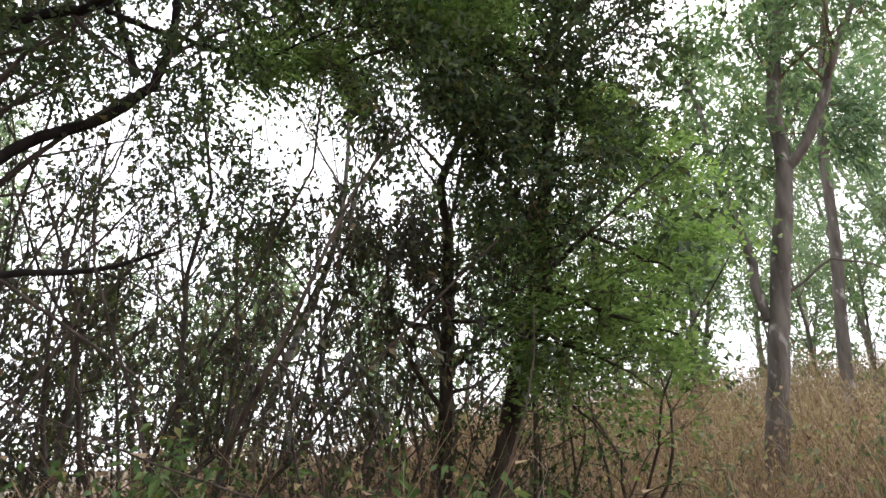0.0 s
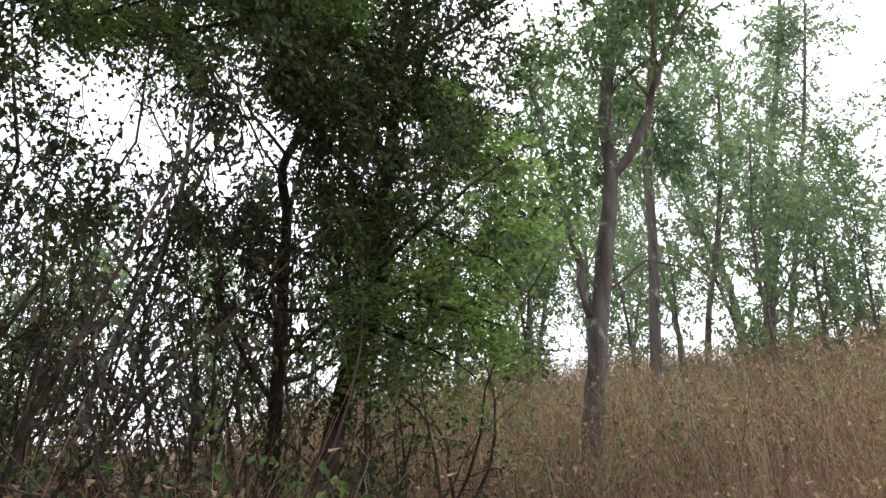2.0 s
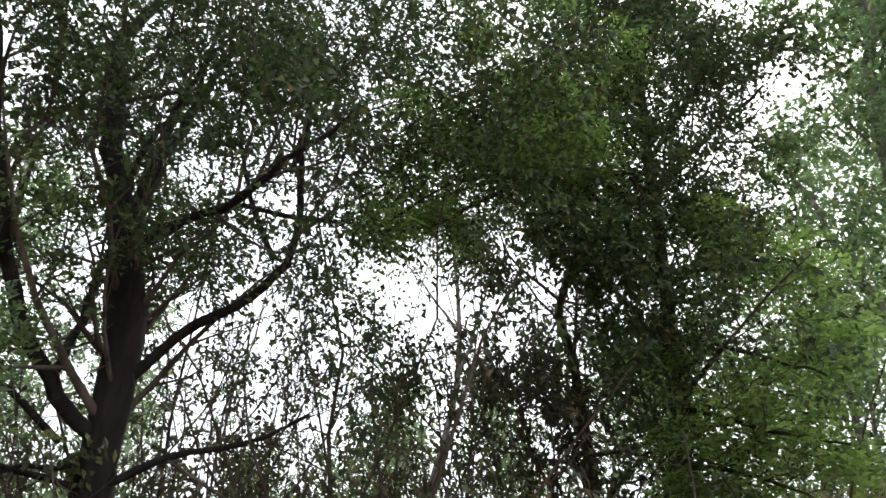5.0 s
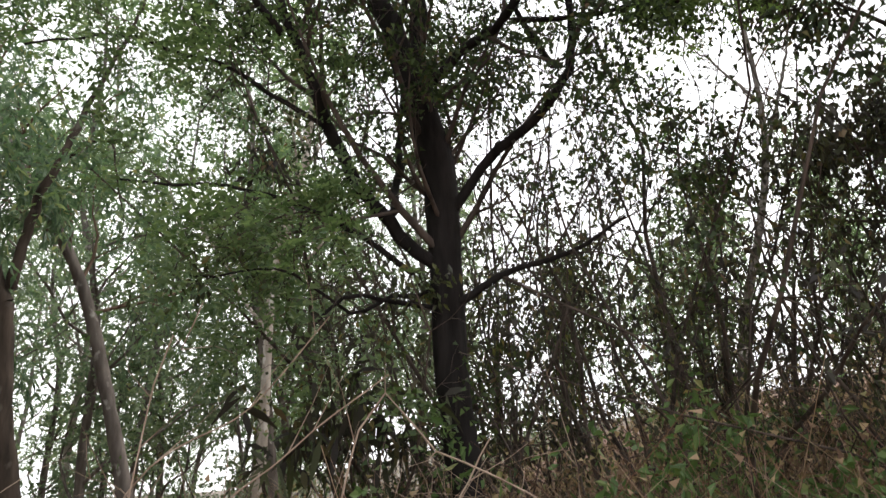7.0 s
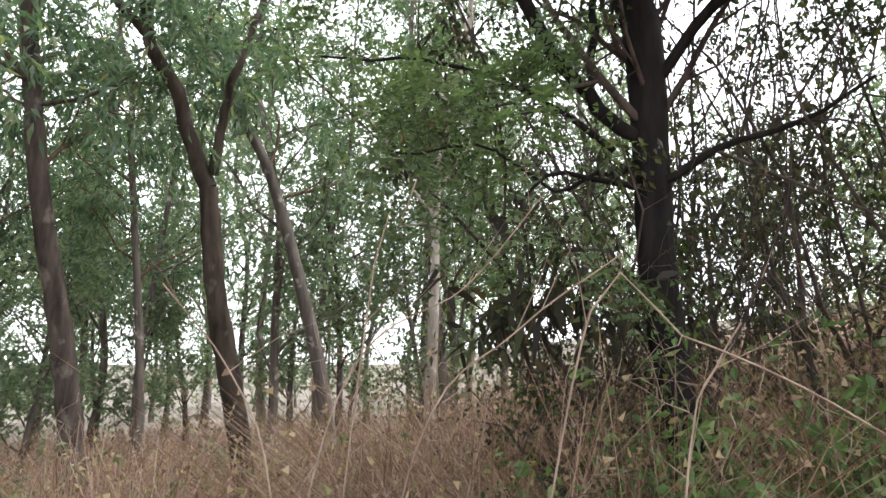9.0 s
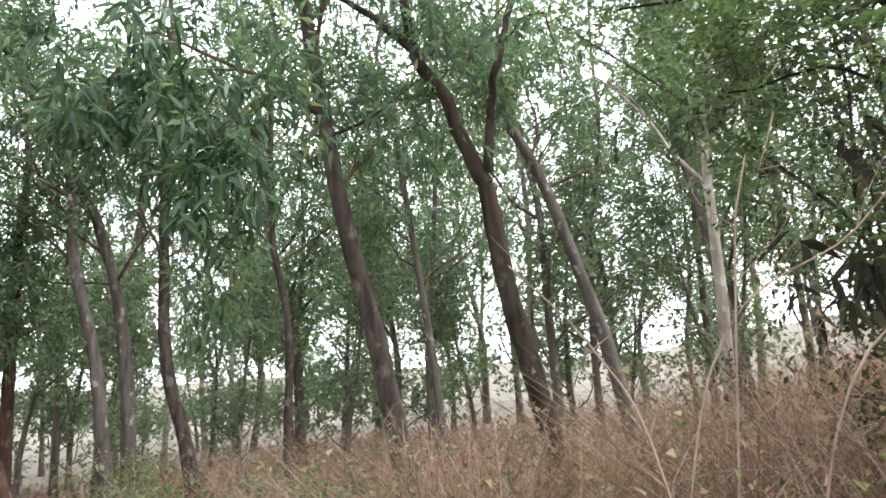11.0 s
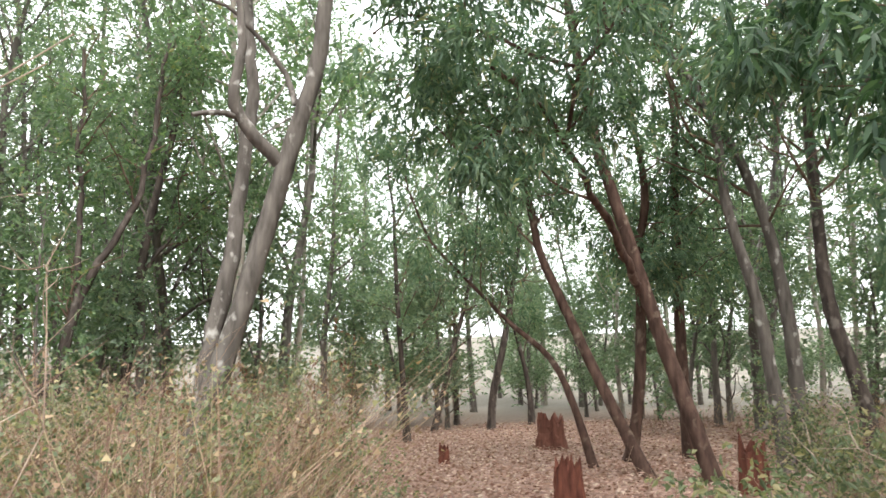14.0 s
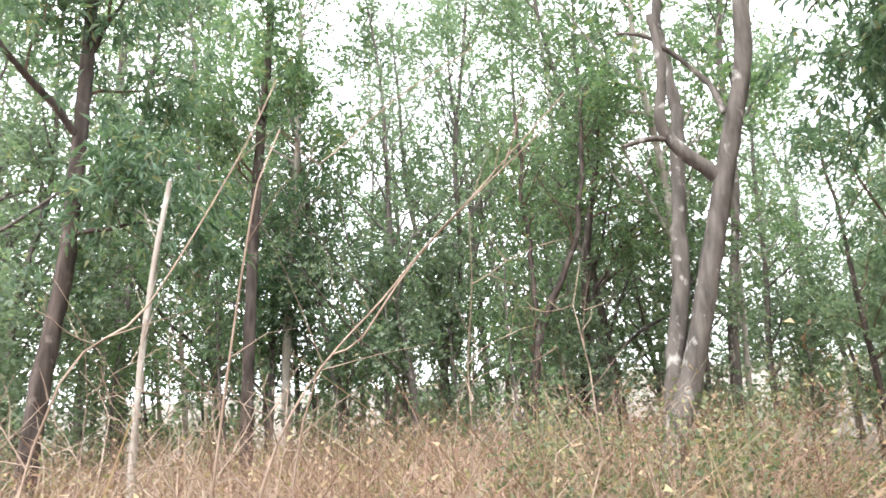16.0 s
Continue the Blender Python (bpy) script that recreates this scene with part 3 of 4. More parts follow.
tree("leaning_tree", "brown leaning forked tree among dry brush",
     [(-6.18, 1.67, 0.90), (-6.23, 1.42, 2.12), (-6.25, 1.31, 3.05)], 0.095, 0.08,
     [([(-6.25, 1.31, 3.05), (-6.29, 1.02, 3.85), (-6.31, 0.79, 4.30), (-6.31, 0.69, 4.95), (-6.32, 0.58, 5.73)], 0.075, 0.03, 0), ([(-6.31, 0.79, 4.30), (-6.32, 0.34, 4.73), (-6.31, -0.02, 4.94)], 0.045, 0.02, 0), ([(-6.24, 1.34, 3.17), (-6.23, 1.43, 3.76), (-6.20, 1.59, 4.37), (-6.14, 1.82, 5.27), (-6.10, 1.98, 5.91)], 0.045, 0.015, 0), ([(-6.20, 1.59, 4.37), (-6.17, 1.72, 4.53), (-6.02, 1.90, 4.55), (-5.91, 1.93, 4.18), (-5.88, 2.02, 3.77)], 0.014, 0.004, 0), ([(-6.32, 0.58, 5.73), (-6.32, 0.40, 6.50), (-6.32, 0.48, 7.47)], 0.03, 0.01), ([(-6.10, 1.98, 5.91), (-6.05, 2.14, 6.92), (-6.08, 2.04, 7.92)], 0.015, 0.006), ([(-6.31, -0.02, 4.94), (-6.27, -0.40, 5.50), (-6.24, -0.61, 6.13)], 0.02, 0.008)],
     BARK_UMBER, TWIG_BROWN, LEAF_LONG, "long", 8000, boughs=0, reach=1.6, first=0.95, seed=40, per_limb=5)
tree("leaning_tree", "slender leaning tree with long drooping leaves",
     [(-7.66, 2.87, 1.34), (-7.75, 2.61, 2.46), (-7.86, 2.27, 3.64), (-7.95, 1.90, 4.40), (-8.05, 1.38, 5.24), (-8.11, 0.98, 6.16)], 0.09, 0.04,
     [],
     BARK_GREY, TWIG_BROWN, LEAF_LONG, "long", 4300, boughs=15, reach=1.9, first=0.42, seed=41, ext=3.0, group='leaning grove')
tree("leaning_tree", "slender leaning tree with long drooping leaves",
     [(-6.84, 0.50, 0.75), (-6.84, 0.30, 1.93), (-6.84, 0.10, 2.83), (-6.84, -0.09, 4.08), (-6.83, -0.23, 5.19), (-6.82, -0.32, 5.76)], 0.105, 0.06,
     [([(-6.84, -0.01, 3.74), (-6.64, 0.26, 3.77), (-6.63, 0.59, 3.96), (-6.59, 1.05, 4.07)], 0.02, 0.006), ([(-6.84, -0.06, 3.92), (-6.35, -0.53, 3.98), (-5.89, -0.97, 3.44), (-5.64, -1.19, 2.86)], 0.025, 0.008)],
     BARK_BROWN, TWIG_BROWN, LEAF_LONG, "long", 10000, boughs=15, reach=1.9, first=0.42, seed=42, ext=3.0, group='leaning grove',
     hang=[((-5.4, -0.88, 3.0), (0.38, 0.42, 0.4), 70, LEAF_BUNCH), ((-5.5, -1.1, 3.7), (0.6, 0.6, 0.45), 80, LEAF_BUNCH)])
tree("leaning_tree", "slender leaning tree with long drooping leaves",
     [(-10.59, 1.29, 1.65), (-10.60, 1.14, 3.12), (-10.62, 0.95, 4.83)], 0.065, 0.045,
     [],
     BARK_GREY, TWIG_BROWN, LEAF_LONG, "long", 4000, boughs=15, reach=1.9, first=0.42, seed=43, ext=3.0, group='leaning grove')
tree("leaning_tree", "slender leaning tree with long drooping leaves",
     [(-11.00, 6.28, 1.52), (-11.10, 6.10, 3.50), (-11.24, 5.84, 5.42), (-11.30, 5.74, 7.11)], 0.1, 0.05,
     [],
     BARK_GREY, TWIG_BROWN, LEAF_LONG, "long", 4500, boughs=15, reach=1.9, first=0.42, seed=44, ext=3.0, group='leaning grove')
tree("leaning_tree", "slender leaning tree with long drooping leaves",
     [(-12.91, 6.96, 3.59), (-12.87, 7.04, 6.03), (-12.96, 6.88, 8.00)], 0.08, 0.04,
     [],
     BARK_GREY, TWIG_BROWN, LEAF_LONG, "long", 4500, boughs=15, reach=1.9, first=0.42, seed=45, ext=3.0, group='leaning grove')
tree("leaning_tree", "slender leaning tree with long drooping leaves",
     [(-10.74, -0.82, 0.66), (-10.74, -0.77, 2.24), (-10.73, -0.96, 3.51), (-10.73, -0.96, 4.73), (-10.73, -0.92, 6.09)], 0.07, 0.035,
     [],
     BARK_BROWN, TWIG_BROWN, LEAF_LONG, "long", 4500, boughs=15, reach=1.9, first=0.42, seed=46, ext=3.0, group='leaning grove')
tree("leaning_tree", "slender leaning tree with long drooping leaves",
     [(-10.31, -3.10, 0.46), (-10.26, -3.24, 1.93), (-10.18, -3.49, 3.21), (-10.13, -3.62, 4.64), (-9.83, -4.32, 6.15)], 0.1, 0.04,
     [],
     BARK_GREY, TWIG_BROWN, LEAF_LONG, "long", 4300, boughs=15, reach=1.9, first=0.42, seed=47, ext=3.0, group='leaning grove')
tree("leaning_tree", "slender leaning tree with long drooping leaves",
     [(-10.86, -2.98, 0.48), (-10.86, -3.01, 1.57), (-10.81, -3.17, 2.99), (-10.69, -3.52, 4.21), (-10.49, -4.07, 5.29)], 0.115, 0.05,
     [],
     BARK_GREY, TWIG_BROWN, LEAF_LONG, "long", 4300, boughs=15, reach=1.9, first=0.42, seed=48, ext=3.0, group='leaning grove')
tree("leaning_tree", "slender leaning tree with long drooping leaves",
     [(-11.04, -2.25, 0.60), (-10.98, -2.52, 1.89), (-10.98, -2.55, 3.22), (-10.98, -2.55, 4.32), (-10.98, -2.52, 6.05)], 0.11, 0.05,
     [],
     BARK_BROWN, TWIG_BROWN, LEAF_LONG, "long", 4500, boughs=15, reach=1.9, first=0.42, seed=49, ext=3.0, group='leaning grove')
tree("leaning_tree", "red-brown leaning tree with a long side bough",
     [(-9.26, -3.56, -0.49), (-9.24, -3.88, 0.56), (-9.20, -4.22, 1.69), (-9.14, -4.57, 3.06), (-9.08, -4.91, 4.45), (-9.10, -5.27, 6.90), (-9.05, -5.35, 7.67)], 0.11, 0.055,
     [([(-9.13, -4.36, 2.08), (-8.24, -4.36, 2.93), (-7.32, -4.34, 3.65), (-6.74, -4.32, 4.06), (-6.06, -4.42, 4.34)], 0.06, 0.025), ([(-7.32, -4.34, 3.65), (-6.98, -3.93, 4.30), (-6.86, -3.55, 4.61), (-6.67, -3.02, 4.89)], 0.03, 0.01), ([(-7.14, -4.33, 3.77), (-6.43, -4.58, 3.78), (-6.00, -4.80, 3.48), (-5.66, -4.88, 3.73)], 0.02, 0.006), ([(-6.95, -3.85, 4.38), (-5.90, -4.26, 4.58), (-5.11, -4.54, 4.62), (-4.63, -4.70, 4.33)], 0.025, 0.008), ([(-6.83, -3.48, 4.64), (-6.75, -3.45, 5.1), (-6.23, -3.63, 5.51), (-5.52, -4.09, 5.47)], 0.025, 0.008)],
     BARK_RED, TWIG_BROWN, LEAF_LONG, "long", 24000, boughs=15, reach=1.8, first=0.5, seed=60, ext=2.5, per_limb=5, group='leaning grove')
tree("leaning_tree", "red-brown leaning tree beside the clearing",
     [(-9.33, -4.42, -0.58), (-9.36, -4.81, 0.14), (-9.36, -5.21, 0.92), (-9.39, -5.75, 2.02), (-9.39, -6.12, 2.84), (-9.39, -6.29, 3.68), (-9.31, -6.75, 4.79)], 0.09, 0.05,
     [],
     BARK_RED, TWIG_BROWN, LEAF_LONG, "long", 5500, boughs=12, reach=1.7, first=0.5, seed=61, ext=2.5, group='leaning grove')
tree("leaning_tree", "red-brown leaning tree beside the clearing",
     [(-9.76, -5.52, -0.62), (-9.78, -5.88, 0.46), (-9.86, -6.31, 1.15), (-9.67, -6.93, 1.73), (-9.55, -7.41, 2.22), (-9.33, -7.83, 2.73)], 0.07, 0.025,
     [],
     BARK_RED, TWIG_BROWN, LEAF_LONG, "long", 3500, boughs=12, reach=1.7, first=0.5, seed=62, ext=2.5, group='leaning grove')
tree("leaning_tree", "red-brown leaning tree beside the clearing",
     [(-10.42, -5.36, -0.65), (-10.51, -5.18, 0.39), (-10.57, -5.07, 1.63), (-10.59, -5.02, 3.00)], 0.1, 0.07,
     [],
     BARK_RED, TWIG_BROWN, LEAF_LONG, "long", 4000, boughs=12, reach=1.7, first=0.5, seed=63, ext=2.5, group='leaning grove')
tree("leaning_tree", "red-brown leaning tree beside the clearing",
     [(-11.27, -4.73, -0.66), (-11.27, -4.74, 0.32), (-11.27, -4.74, 1.60), (-11.29, -4.69, 3.51)], 0.1, 0.07,
     [],
     BARK_RED, TWIG_BROWN, LEAF_LONG, "long", 4000, boughs=12, reach=1.7, first=0.5, seed=64, ext=2.5, group='leaning grove')
tree("slender_tree", "thin grey tree at the far side of the clearing",
     [(-14.01, -10.80, -0.77), (-14.07, -10.72, 0.17), (-14.28, -10.46, 1.54), (-14.54, -10.09, 3.95)], 0.11, 0.05,
     [],
     BARK_BROWN, TWIG_BROWN, LEAF_FAR_HAZE, "far", 4500, boughs=10, reach=2.0, first=0.35, seed=70, ext=4.0, group='clearing trees')
tree("slender_tree", "thin grey tree at the far side of the clearing",
     [(-11.20, -10.94, -0.26), (-11.16, -10.99, 0.92), (-11.10, -11.04, 2.38)], 0.08, 0.05,
     [],
     BARK_BROWN, TWIG_BROWN, LEAF_FAR_HAZE, "far", 4500, boughs=10, reach=2.0, first=0.35, seed=71, ext=4.0, group='clearing trees')
tree("slender_tree", "thin grey tree at the far side of the clearing",
     [(-13.12, -11.84, -0.62), (-13.42, -11.50, 1.05), (-13.63, -11.27, 2.15)], 0.08, 0.05,
     [],
     BARK_BROWN, TWIG_BROWN, LEAF_FAR_HAZE, "far", 4500, boughs=10, reach=2.0, first=0.35, seed=72, ext=4.0, group='clearing trees')
tree("slender_tree", "thin grey tree at the far side of the clearing",
     [(-14.99, -12.75, -0.76), (-14.99, -12.75, 0.83), (-15.00, -12.73, 2.54)], 0.08, 0.05,
     [],
     BARK_BROWN, TWIG_BROWN, LEAF_FAR_HAZE, "far", 4500, boughs=10, reach=2.0, first=0.35, seed=73, ext=4.0, group='clearing trees')
tree("slender_tree", "thin grey tree at the far side of the clearing",
     [(-15.43, -10.56, -0.89), (-15.40, -10.62, 0.34), (-15.22, -10.87, 1.83)], 0.08, 0.05,
     [],
     BARK_BROWN, TWIG_BROWN, LEAF_FAR_HAZE, "far", 4500, boughs=10, reach=2.0, first=0.35, seed=74, ext=4.0, group='clearing trees')
tree("twin_trunk_tree", "smooth grey twin-trunked tree with pale blotched bark",
     [(-3.67, -6.13, 0.62), (-3.87, -6.01, 1.23), (-4.07, -5.89, 1.97), (-4.29, -5.74, 2.90), (-4.48, -5.60, 3.69), (-4.62, -5.49, 4.33), (-4.69, -5.43, 5.17)], 0.115, 0.075,
     [([(-3.81, -6.16, 0.97), (-3.89, -6.12, 1.66), (-3.98, -6.06, 2.31), (-4.13, -6.09, 3.42), (-4.23, -6.14, 4.36), (-4.31, -6.21, 5.35)], 0.09, 0.05), ([(-4.32, -5.72, 3.25), (-3.89, -5.77, 3.64), (-3.79, -5.71, 3.83), (-3.87, -5.66, 4.33), (-3.83, -5.69, 4.84)], 0.07, 0.03), ([(-3.87, -5.78, 3.63), (-3.66, -5.79, 3.61), (-3.45, -5.79, 3.55)], 0.03, 0.02), ([(-4.44, -5.63, 3.84), (-4.34, -5.71, 4.23), (-3.93, -5.86, 4.66), (-3.60, -5.94, 4.77)], 0.035, 0.015)],
     BARK_GREY, TWIG_BROWN, LEAF_LONG, "long", 4000, boughs=8, reach=1.5, first=0.78, seed=80, ext=3.0, per_limb=0)
tree("forked_tree", "dark forked tree rising from dry bushes",
     [(-3.35, -8.60, 0.93), (-3.55, -8.53, 2.02)], 0.075, 0.06,
     [([(-3.55, -8.53, 2.02), (-3.53, -8.54, 2.89), (-3.50, -8.55, 3.72), (-3.51, -8.54, 5.05)], 0.04, 0.02), ([(-3.55, -8.53, 2.02), (-3.88, -8.38, 2.78), (-4.18, -8.35, 3.43), (-4.38, -8.37, 4.36), (-4.45, -8.33, 5.40)], 0.05, 0.02)],
     BARK_BROWN, TWIG_BROWN, LEAF_LIGHT, "wide", 3200, boughs=4, reach=1.5, first=0.9, seed=81)
tree("forked_tree", "grey-brown tree with splayed limbs behind bushes",
     [(-4.63, -9.58, 1.72), (-4.84, -9.48, 3.44), (-5.14, -9.32, 4.98)], 0.08, 0.04,
     [([(-4.70, -9.55, 2.37), (-5.09, -9.35, 3.07), (-5.58, -9.07, 3.72)], 0.035, 0.015)],
     BARK_BROWN, TWIG_BROWN, LEAF_LIGHT, "wide", 3800, boughs=10, reach=1.5, first=0.62, seed=82, ext=2.0)
tree("slender_tree", "tall dark slender tree with crooked side limbs",
     [(1.66, -7.05, 1.52), (1.50, -7.10, 2.68), (1.44, -7.11, 3.47), (1.38, -7.13, 4.60), (1.34, -7.14, 5.50), (1.30, -7.15, 6.01)], 0.1, 0.05,
     [([(1.41, -7.12, 4.05), (1.72, -6.82, 4.44), (1.90, -6.55, 4.67), (2.11, -6.36, 5.17)], 0.04, 0.02), ([(1.37, -7.13, 4.83), (1.07, -7.20, 5.56)], 0.03, 0.012), ([(1.45, -7.11, 3.12), (1.12, -6.99, 3.16), (0.67, -6.87, 3.16)], 0.025, 0.008)],
     BARK_BROWN, TWIG_BROWN, LEAF_LONG, "long", 7000, boughs=7, reach=1.3, first=0.6, seed=83, ext=2.0, per_limb=4)
tree("slender_tree", "tall straight brown tree with pale leaves",
     [(0.01, -9.54, 2.01), (-0.09, -9.55, 3.78), (-0.20, -9.55, 5.14), (-0.32, -9.55, 6.24), (-0.39, -9.55, 7.57)], 0.09, 0.05,
     [],
     BARK_BROWN, TWIG_BROWN, LEAF_LIGHT, "wide", 8000, boughs=10, reach=1.5, first=0.5, seed=84, ext=1.5)
tree("broken_tree", "pale broken dead trunk with no crown",
     [(0.66, -5.96, 1.53), (0.59, -5.97, 2.30), (0.53, -5.98, 2.78), (0.45, -6.00, 3.28)], 0.03, 0.02,
     [],
     BARK_PALE, BARK_PALE, LEAF_LONG, "long", 0, boughs=4, reach=0.5, first=0.6, seed=85, deepest=1, category='dead tree')

# ---- woodland behind ----
def wood_tree(label, tall, r, leaf, seed, style="far", leaves=6200, bark=BARK_BROWN, first=0.3):
    rng = np.random.default_rng(seed)
    lean = rng.uniform(-0.12, 0.12, 2)
    pts = [(lean[0] * z + 0.12 * math.sin(z + seed), lean[1] * z + 0.1 * math.cos(1.3 * z + seed), z) for z in np.linspace(0, tall, 6)]
    base = new("woodland_tree")
    line = curve_through(pts, 0.3)
    s = np.linspace(0, 1, len(line))
    rad = r * (1 - 0.8 * s) + r * 0.4 * np.exp(-s * 18)
    t = Tubes()
    t.add(line, rad, 8, rng)
    t.build("trunk", bark, base)
    small, ends = Tubes(), []
    sprout(line, rad, rng, small, ends, 18, tall * 0.26, 1, 2, first, 0.35, kids=3)
    tagged(small.build("branchwork", bark, base), kind="stuff")
    v, f = foliage(ends, rng, style, leaves)
    part("crown", v, f, leaf, base)
    return tagged(base, label, "tree", "woodland trees")


# grey bark and washed-out leaves stand in for haze over the far trees
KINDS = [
    wood_tree("slender woodland tree, green crown paled for haze", 10.0, 0.08, LEAF_FAR_HAZE, 11, leaves=7800, bark=BARK_GREY, first=0.15),
    wood_tree("slender woodland tree, green crown paled for haze", 12.0, 0.095, LEAF_FAR_HAZE, 12, leaves=8400, bark=BARK_GREY, first=0.22),
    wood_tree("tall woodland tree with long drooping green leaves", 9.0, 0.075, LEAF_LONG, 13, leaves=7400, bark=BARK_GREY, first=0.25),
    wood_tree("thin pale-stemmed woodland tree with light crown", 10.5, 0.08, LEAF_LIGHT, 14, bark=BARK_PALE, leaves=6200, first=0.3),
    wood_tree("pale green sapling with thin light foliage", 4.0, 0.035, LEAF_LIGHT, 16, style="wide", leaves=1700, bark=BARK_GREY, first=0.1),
    wood_tree("low bushy woodland tree with green crown", 4.2, 0.06, LEAF_FAR_HAZE, 15, leaves=5600, bark=BARK_GREY, first=0.06),
    wood_tree("bushy green tree behind the thicket, paled for haze", 4.4, 0.05, LEAF_FAR_HAZE, 17, leaves=4000, bark=BARK_GREY, first=0.05),
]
used = [False] * len(KINDS)
rng = np.random.default_rng(5)
# bearing from, to; distance from, to; how many; kinds
ZONES = [
    (52, 80, 10, 22, 13, (0, 1, 2, 3)), (80, 112, 13, 22, 14, (0, 1, 2, 3)), (112, 142, 18, 28, 12, (0, 1, 3)),
    (142, 206, 10.5, 19, 33, (0, 1, 2, 3)), (144, 206, 10.5, 17, 18, (4, 5)), (56, 112, 11.5, 18, 11, (5,)), (114, 142, 20, 28, 7, (5,)),
    (50, 150, 28, 40, 6, (0, 1, 5)), (150, 206, 22, 30, 4, (0, 1, 5)),
    (118, 146, 17, 24, 6, (5,)), (-9, 36, 8.5, 12, 9, (4,)),
    (-28, -13, 17, 26, 4, (0, 3, 1)), (-36, -33, 15, 17, 1, (5,)), (-12, 3, 12, 18, 3, (5, 3)), (4, 52, 10, 15, 6, (6,)), (44, 60, 13, 18, 4, (0, 1)), (-32, -2, 14, 18, 3, (6,)),
    (-38, -8, 9.5, 13, 7, (4,)), (-40, -26, 11, 14, 3, (6,)), (144, 208, 9, 14, 9, (4, 6)), (148, 206, 16, 24, 8, (5, 6)), (148, 206, 13, 21, 12, (0, 1, 3)), (56, 142, 25, 36, 20, (5, 6)), (84, 118, 15, 22, 9, (5, 6)), (114, 142, 18, 24, 6, (5,)), (78, 112, 22, 34, 8, (0, 1)), 
]
for b0, b1, d0, d1, many, kinds in ZONES:
    for i in range(many):
        b = radians(b0 + (b1 - b0) * (i + rng.uniform(0.1, 0.9)) / many)
        d = rng.uniform(d0, d1)
        x, y = -d * math.sin(b), d * math.cos(b)
        k = kinds[int(rng.integers(0, len(kinds)))]
        m = pose(x, y, height(x, y) - 0.05, 0, 0, rng.uniform(0, 360)) @ Matrix.Scale(rng.uniform(0.8, 1.2), 4)
        if used[k]:
            c = copy_thing(KINDS[k], m)
            c.matrix_basis = m
        else:
            KINDS[k].matrix_basis = m
            used[k] = True

# ---- thicket ----
def thicket_shrub(x, y, tall, stems, leaves, seed, leaf=LEAF_VINE, twig=TWIG_DARK, label="", spread=0.5, style="vine", name="thicket_shrub", group="thicket", thick=(0.008, 0.022), twigs=9, splay=0.16, twig_len=0.24, droop=0.05, kids=3, low=None):
    rng = np.random.default_rng(seed)
    base = new(name)
    small, ends = Tubes(), []
    for i in range(stems):
        a, r = rng.uniform(0, 6.28), spread * rng.uniform(0, 1) ** 0.6
        p = (r * math.cos(a), r * math.sin(a), -0.1)
        way = (splay * math.cos(a) + rng.normal(0, 0.08), splay * math.sin(a) + rng.normal(0, 0.08), 1)
        ln = tall * rng.uniform(0.5, 1.1)
        pts, rad = bough(p, way, ln, rng.uniform(*thick), rng, -0.1 if splay > 0.4 else 0.08, 0.22 if tall < 2 else 0.16, 10)
        if np.hypot(pts[:, 0] + x + 0.35, pts[:, 1] + y - 0.05).min() < 2.5:  # stems arch away from the path
            out = unit(np.array([x + 0.35, y - 0.05]))
            run = (pts[:, :2] - pts[0, :2]) @ out
            pts[:, :2] += np.outer(np.abs(run) - run, out)
        stem = Tubes()
        stem.add(pts, rad, 5)
        stem.build("stem", twig, base)
        sprout(pts, rad, rng, small, ends, twigs, ln * twig_len, 1, 2, 0.35 if droop < 0 else 0.2, droop, 1.0, 0.5, kids)
    tagged(small.build("twig_tangle", twig, base), kind="stuff")
    if leaves:
        v, f = foliage(ends, rng, style, leaves, low)
        tagged(part("leafage", v, f, leaf, base), kind="stuff")
    base.location = (x, y, height(x, y))
    return tagged(base, label or "dense upright thicket shrub with dark tangled twigs", "shrub" if "dry" not in name else "dry shrub", group)


def spot(bearing, d):
    b = radians(bearing)
    return -d * math.sin(b), d * math.cos(b)


rng = np.random.default_rng(21)
for i in range(24):
    b = 12 + 36 * (i + rng.uniform(0, 1)) / 24
    gap = 15.5 < b < 25.5
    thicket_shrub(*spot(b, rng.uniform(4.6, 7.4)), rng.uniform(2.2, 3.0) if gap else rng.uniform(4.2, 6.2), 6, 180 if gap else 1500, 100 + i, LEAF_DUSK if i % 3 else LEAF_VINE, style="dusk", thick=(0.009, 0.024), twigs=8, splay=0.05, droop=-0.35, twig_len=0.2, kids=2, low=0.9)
for i in range(4):
    thicket_shrub(*spot(45 + 8 * (i + rng.uniform(0, 1)) / 4, rng.uniform(4.6, 6.2)), rng.uniform(1.8, 3.0), 6, 1500, 150 + i, LEAF_DARK_BACKLIT)
for i in range(7):
    thicket_shrub(*spot(-4 + 15 * (i + rng.uniform(0, 1)) / 7, rng.uniform(4.5, 5.8)), rng.uniform(1.8, 3.2), 6, 800, 140 + i, LEAF_DARK_BACKLIT)

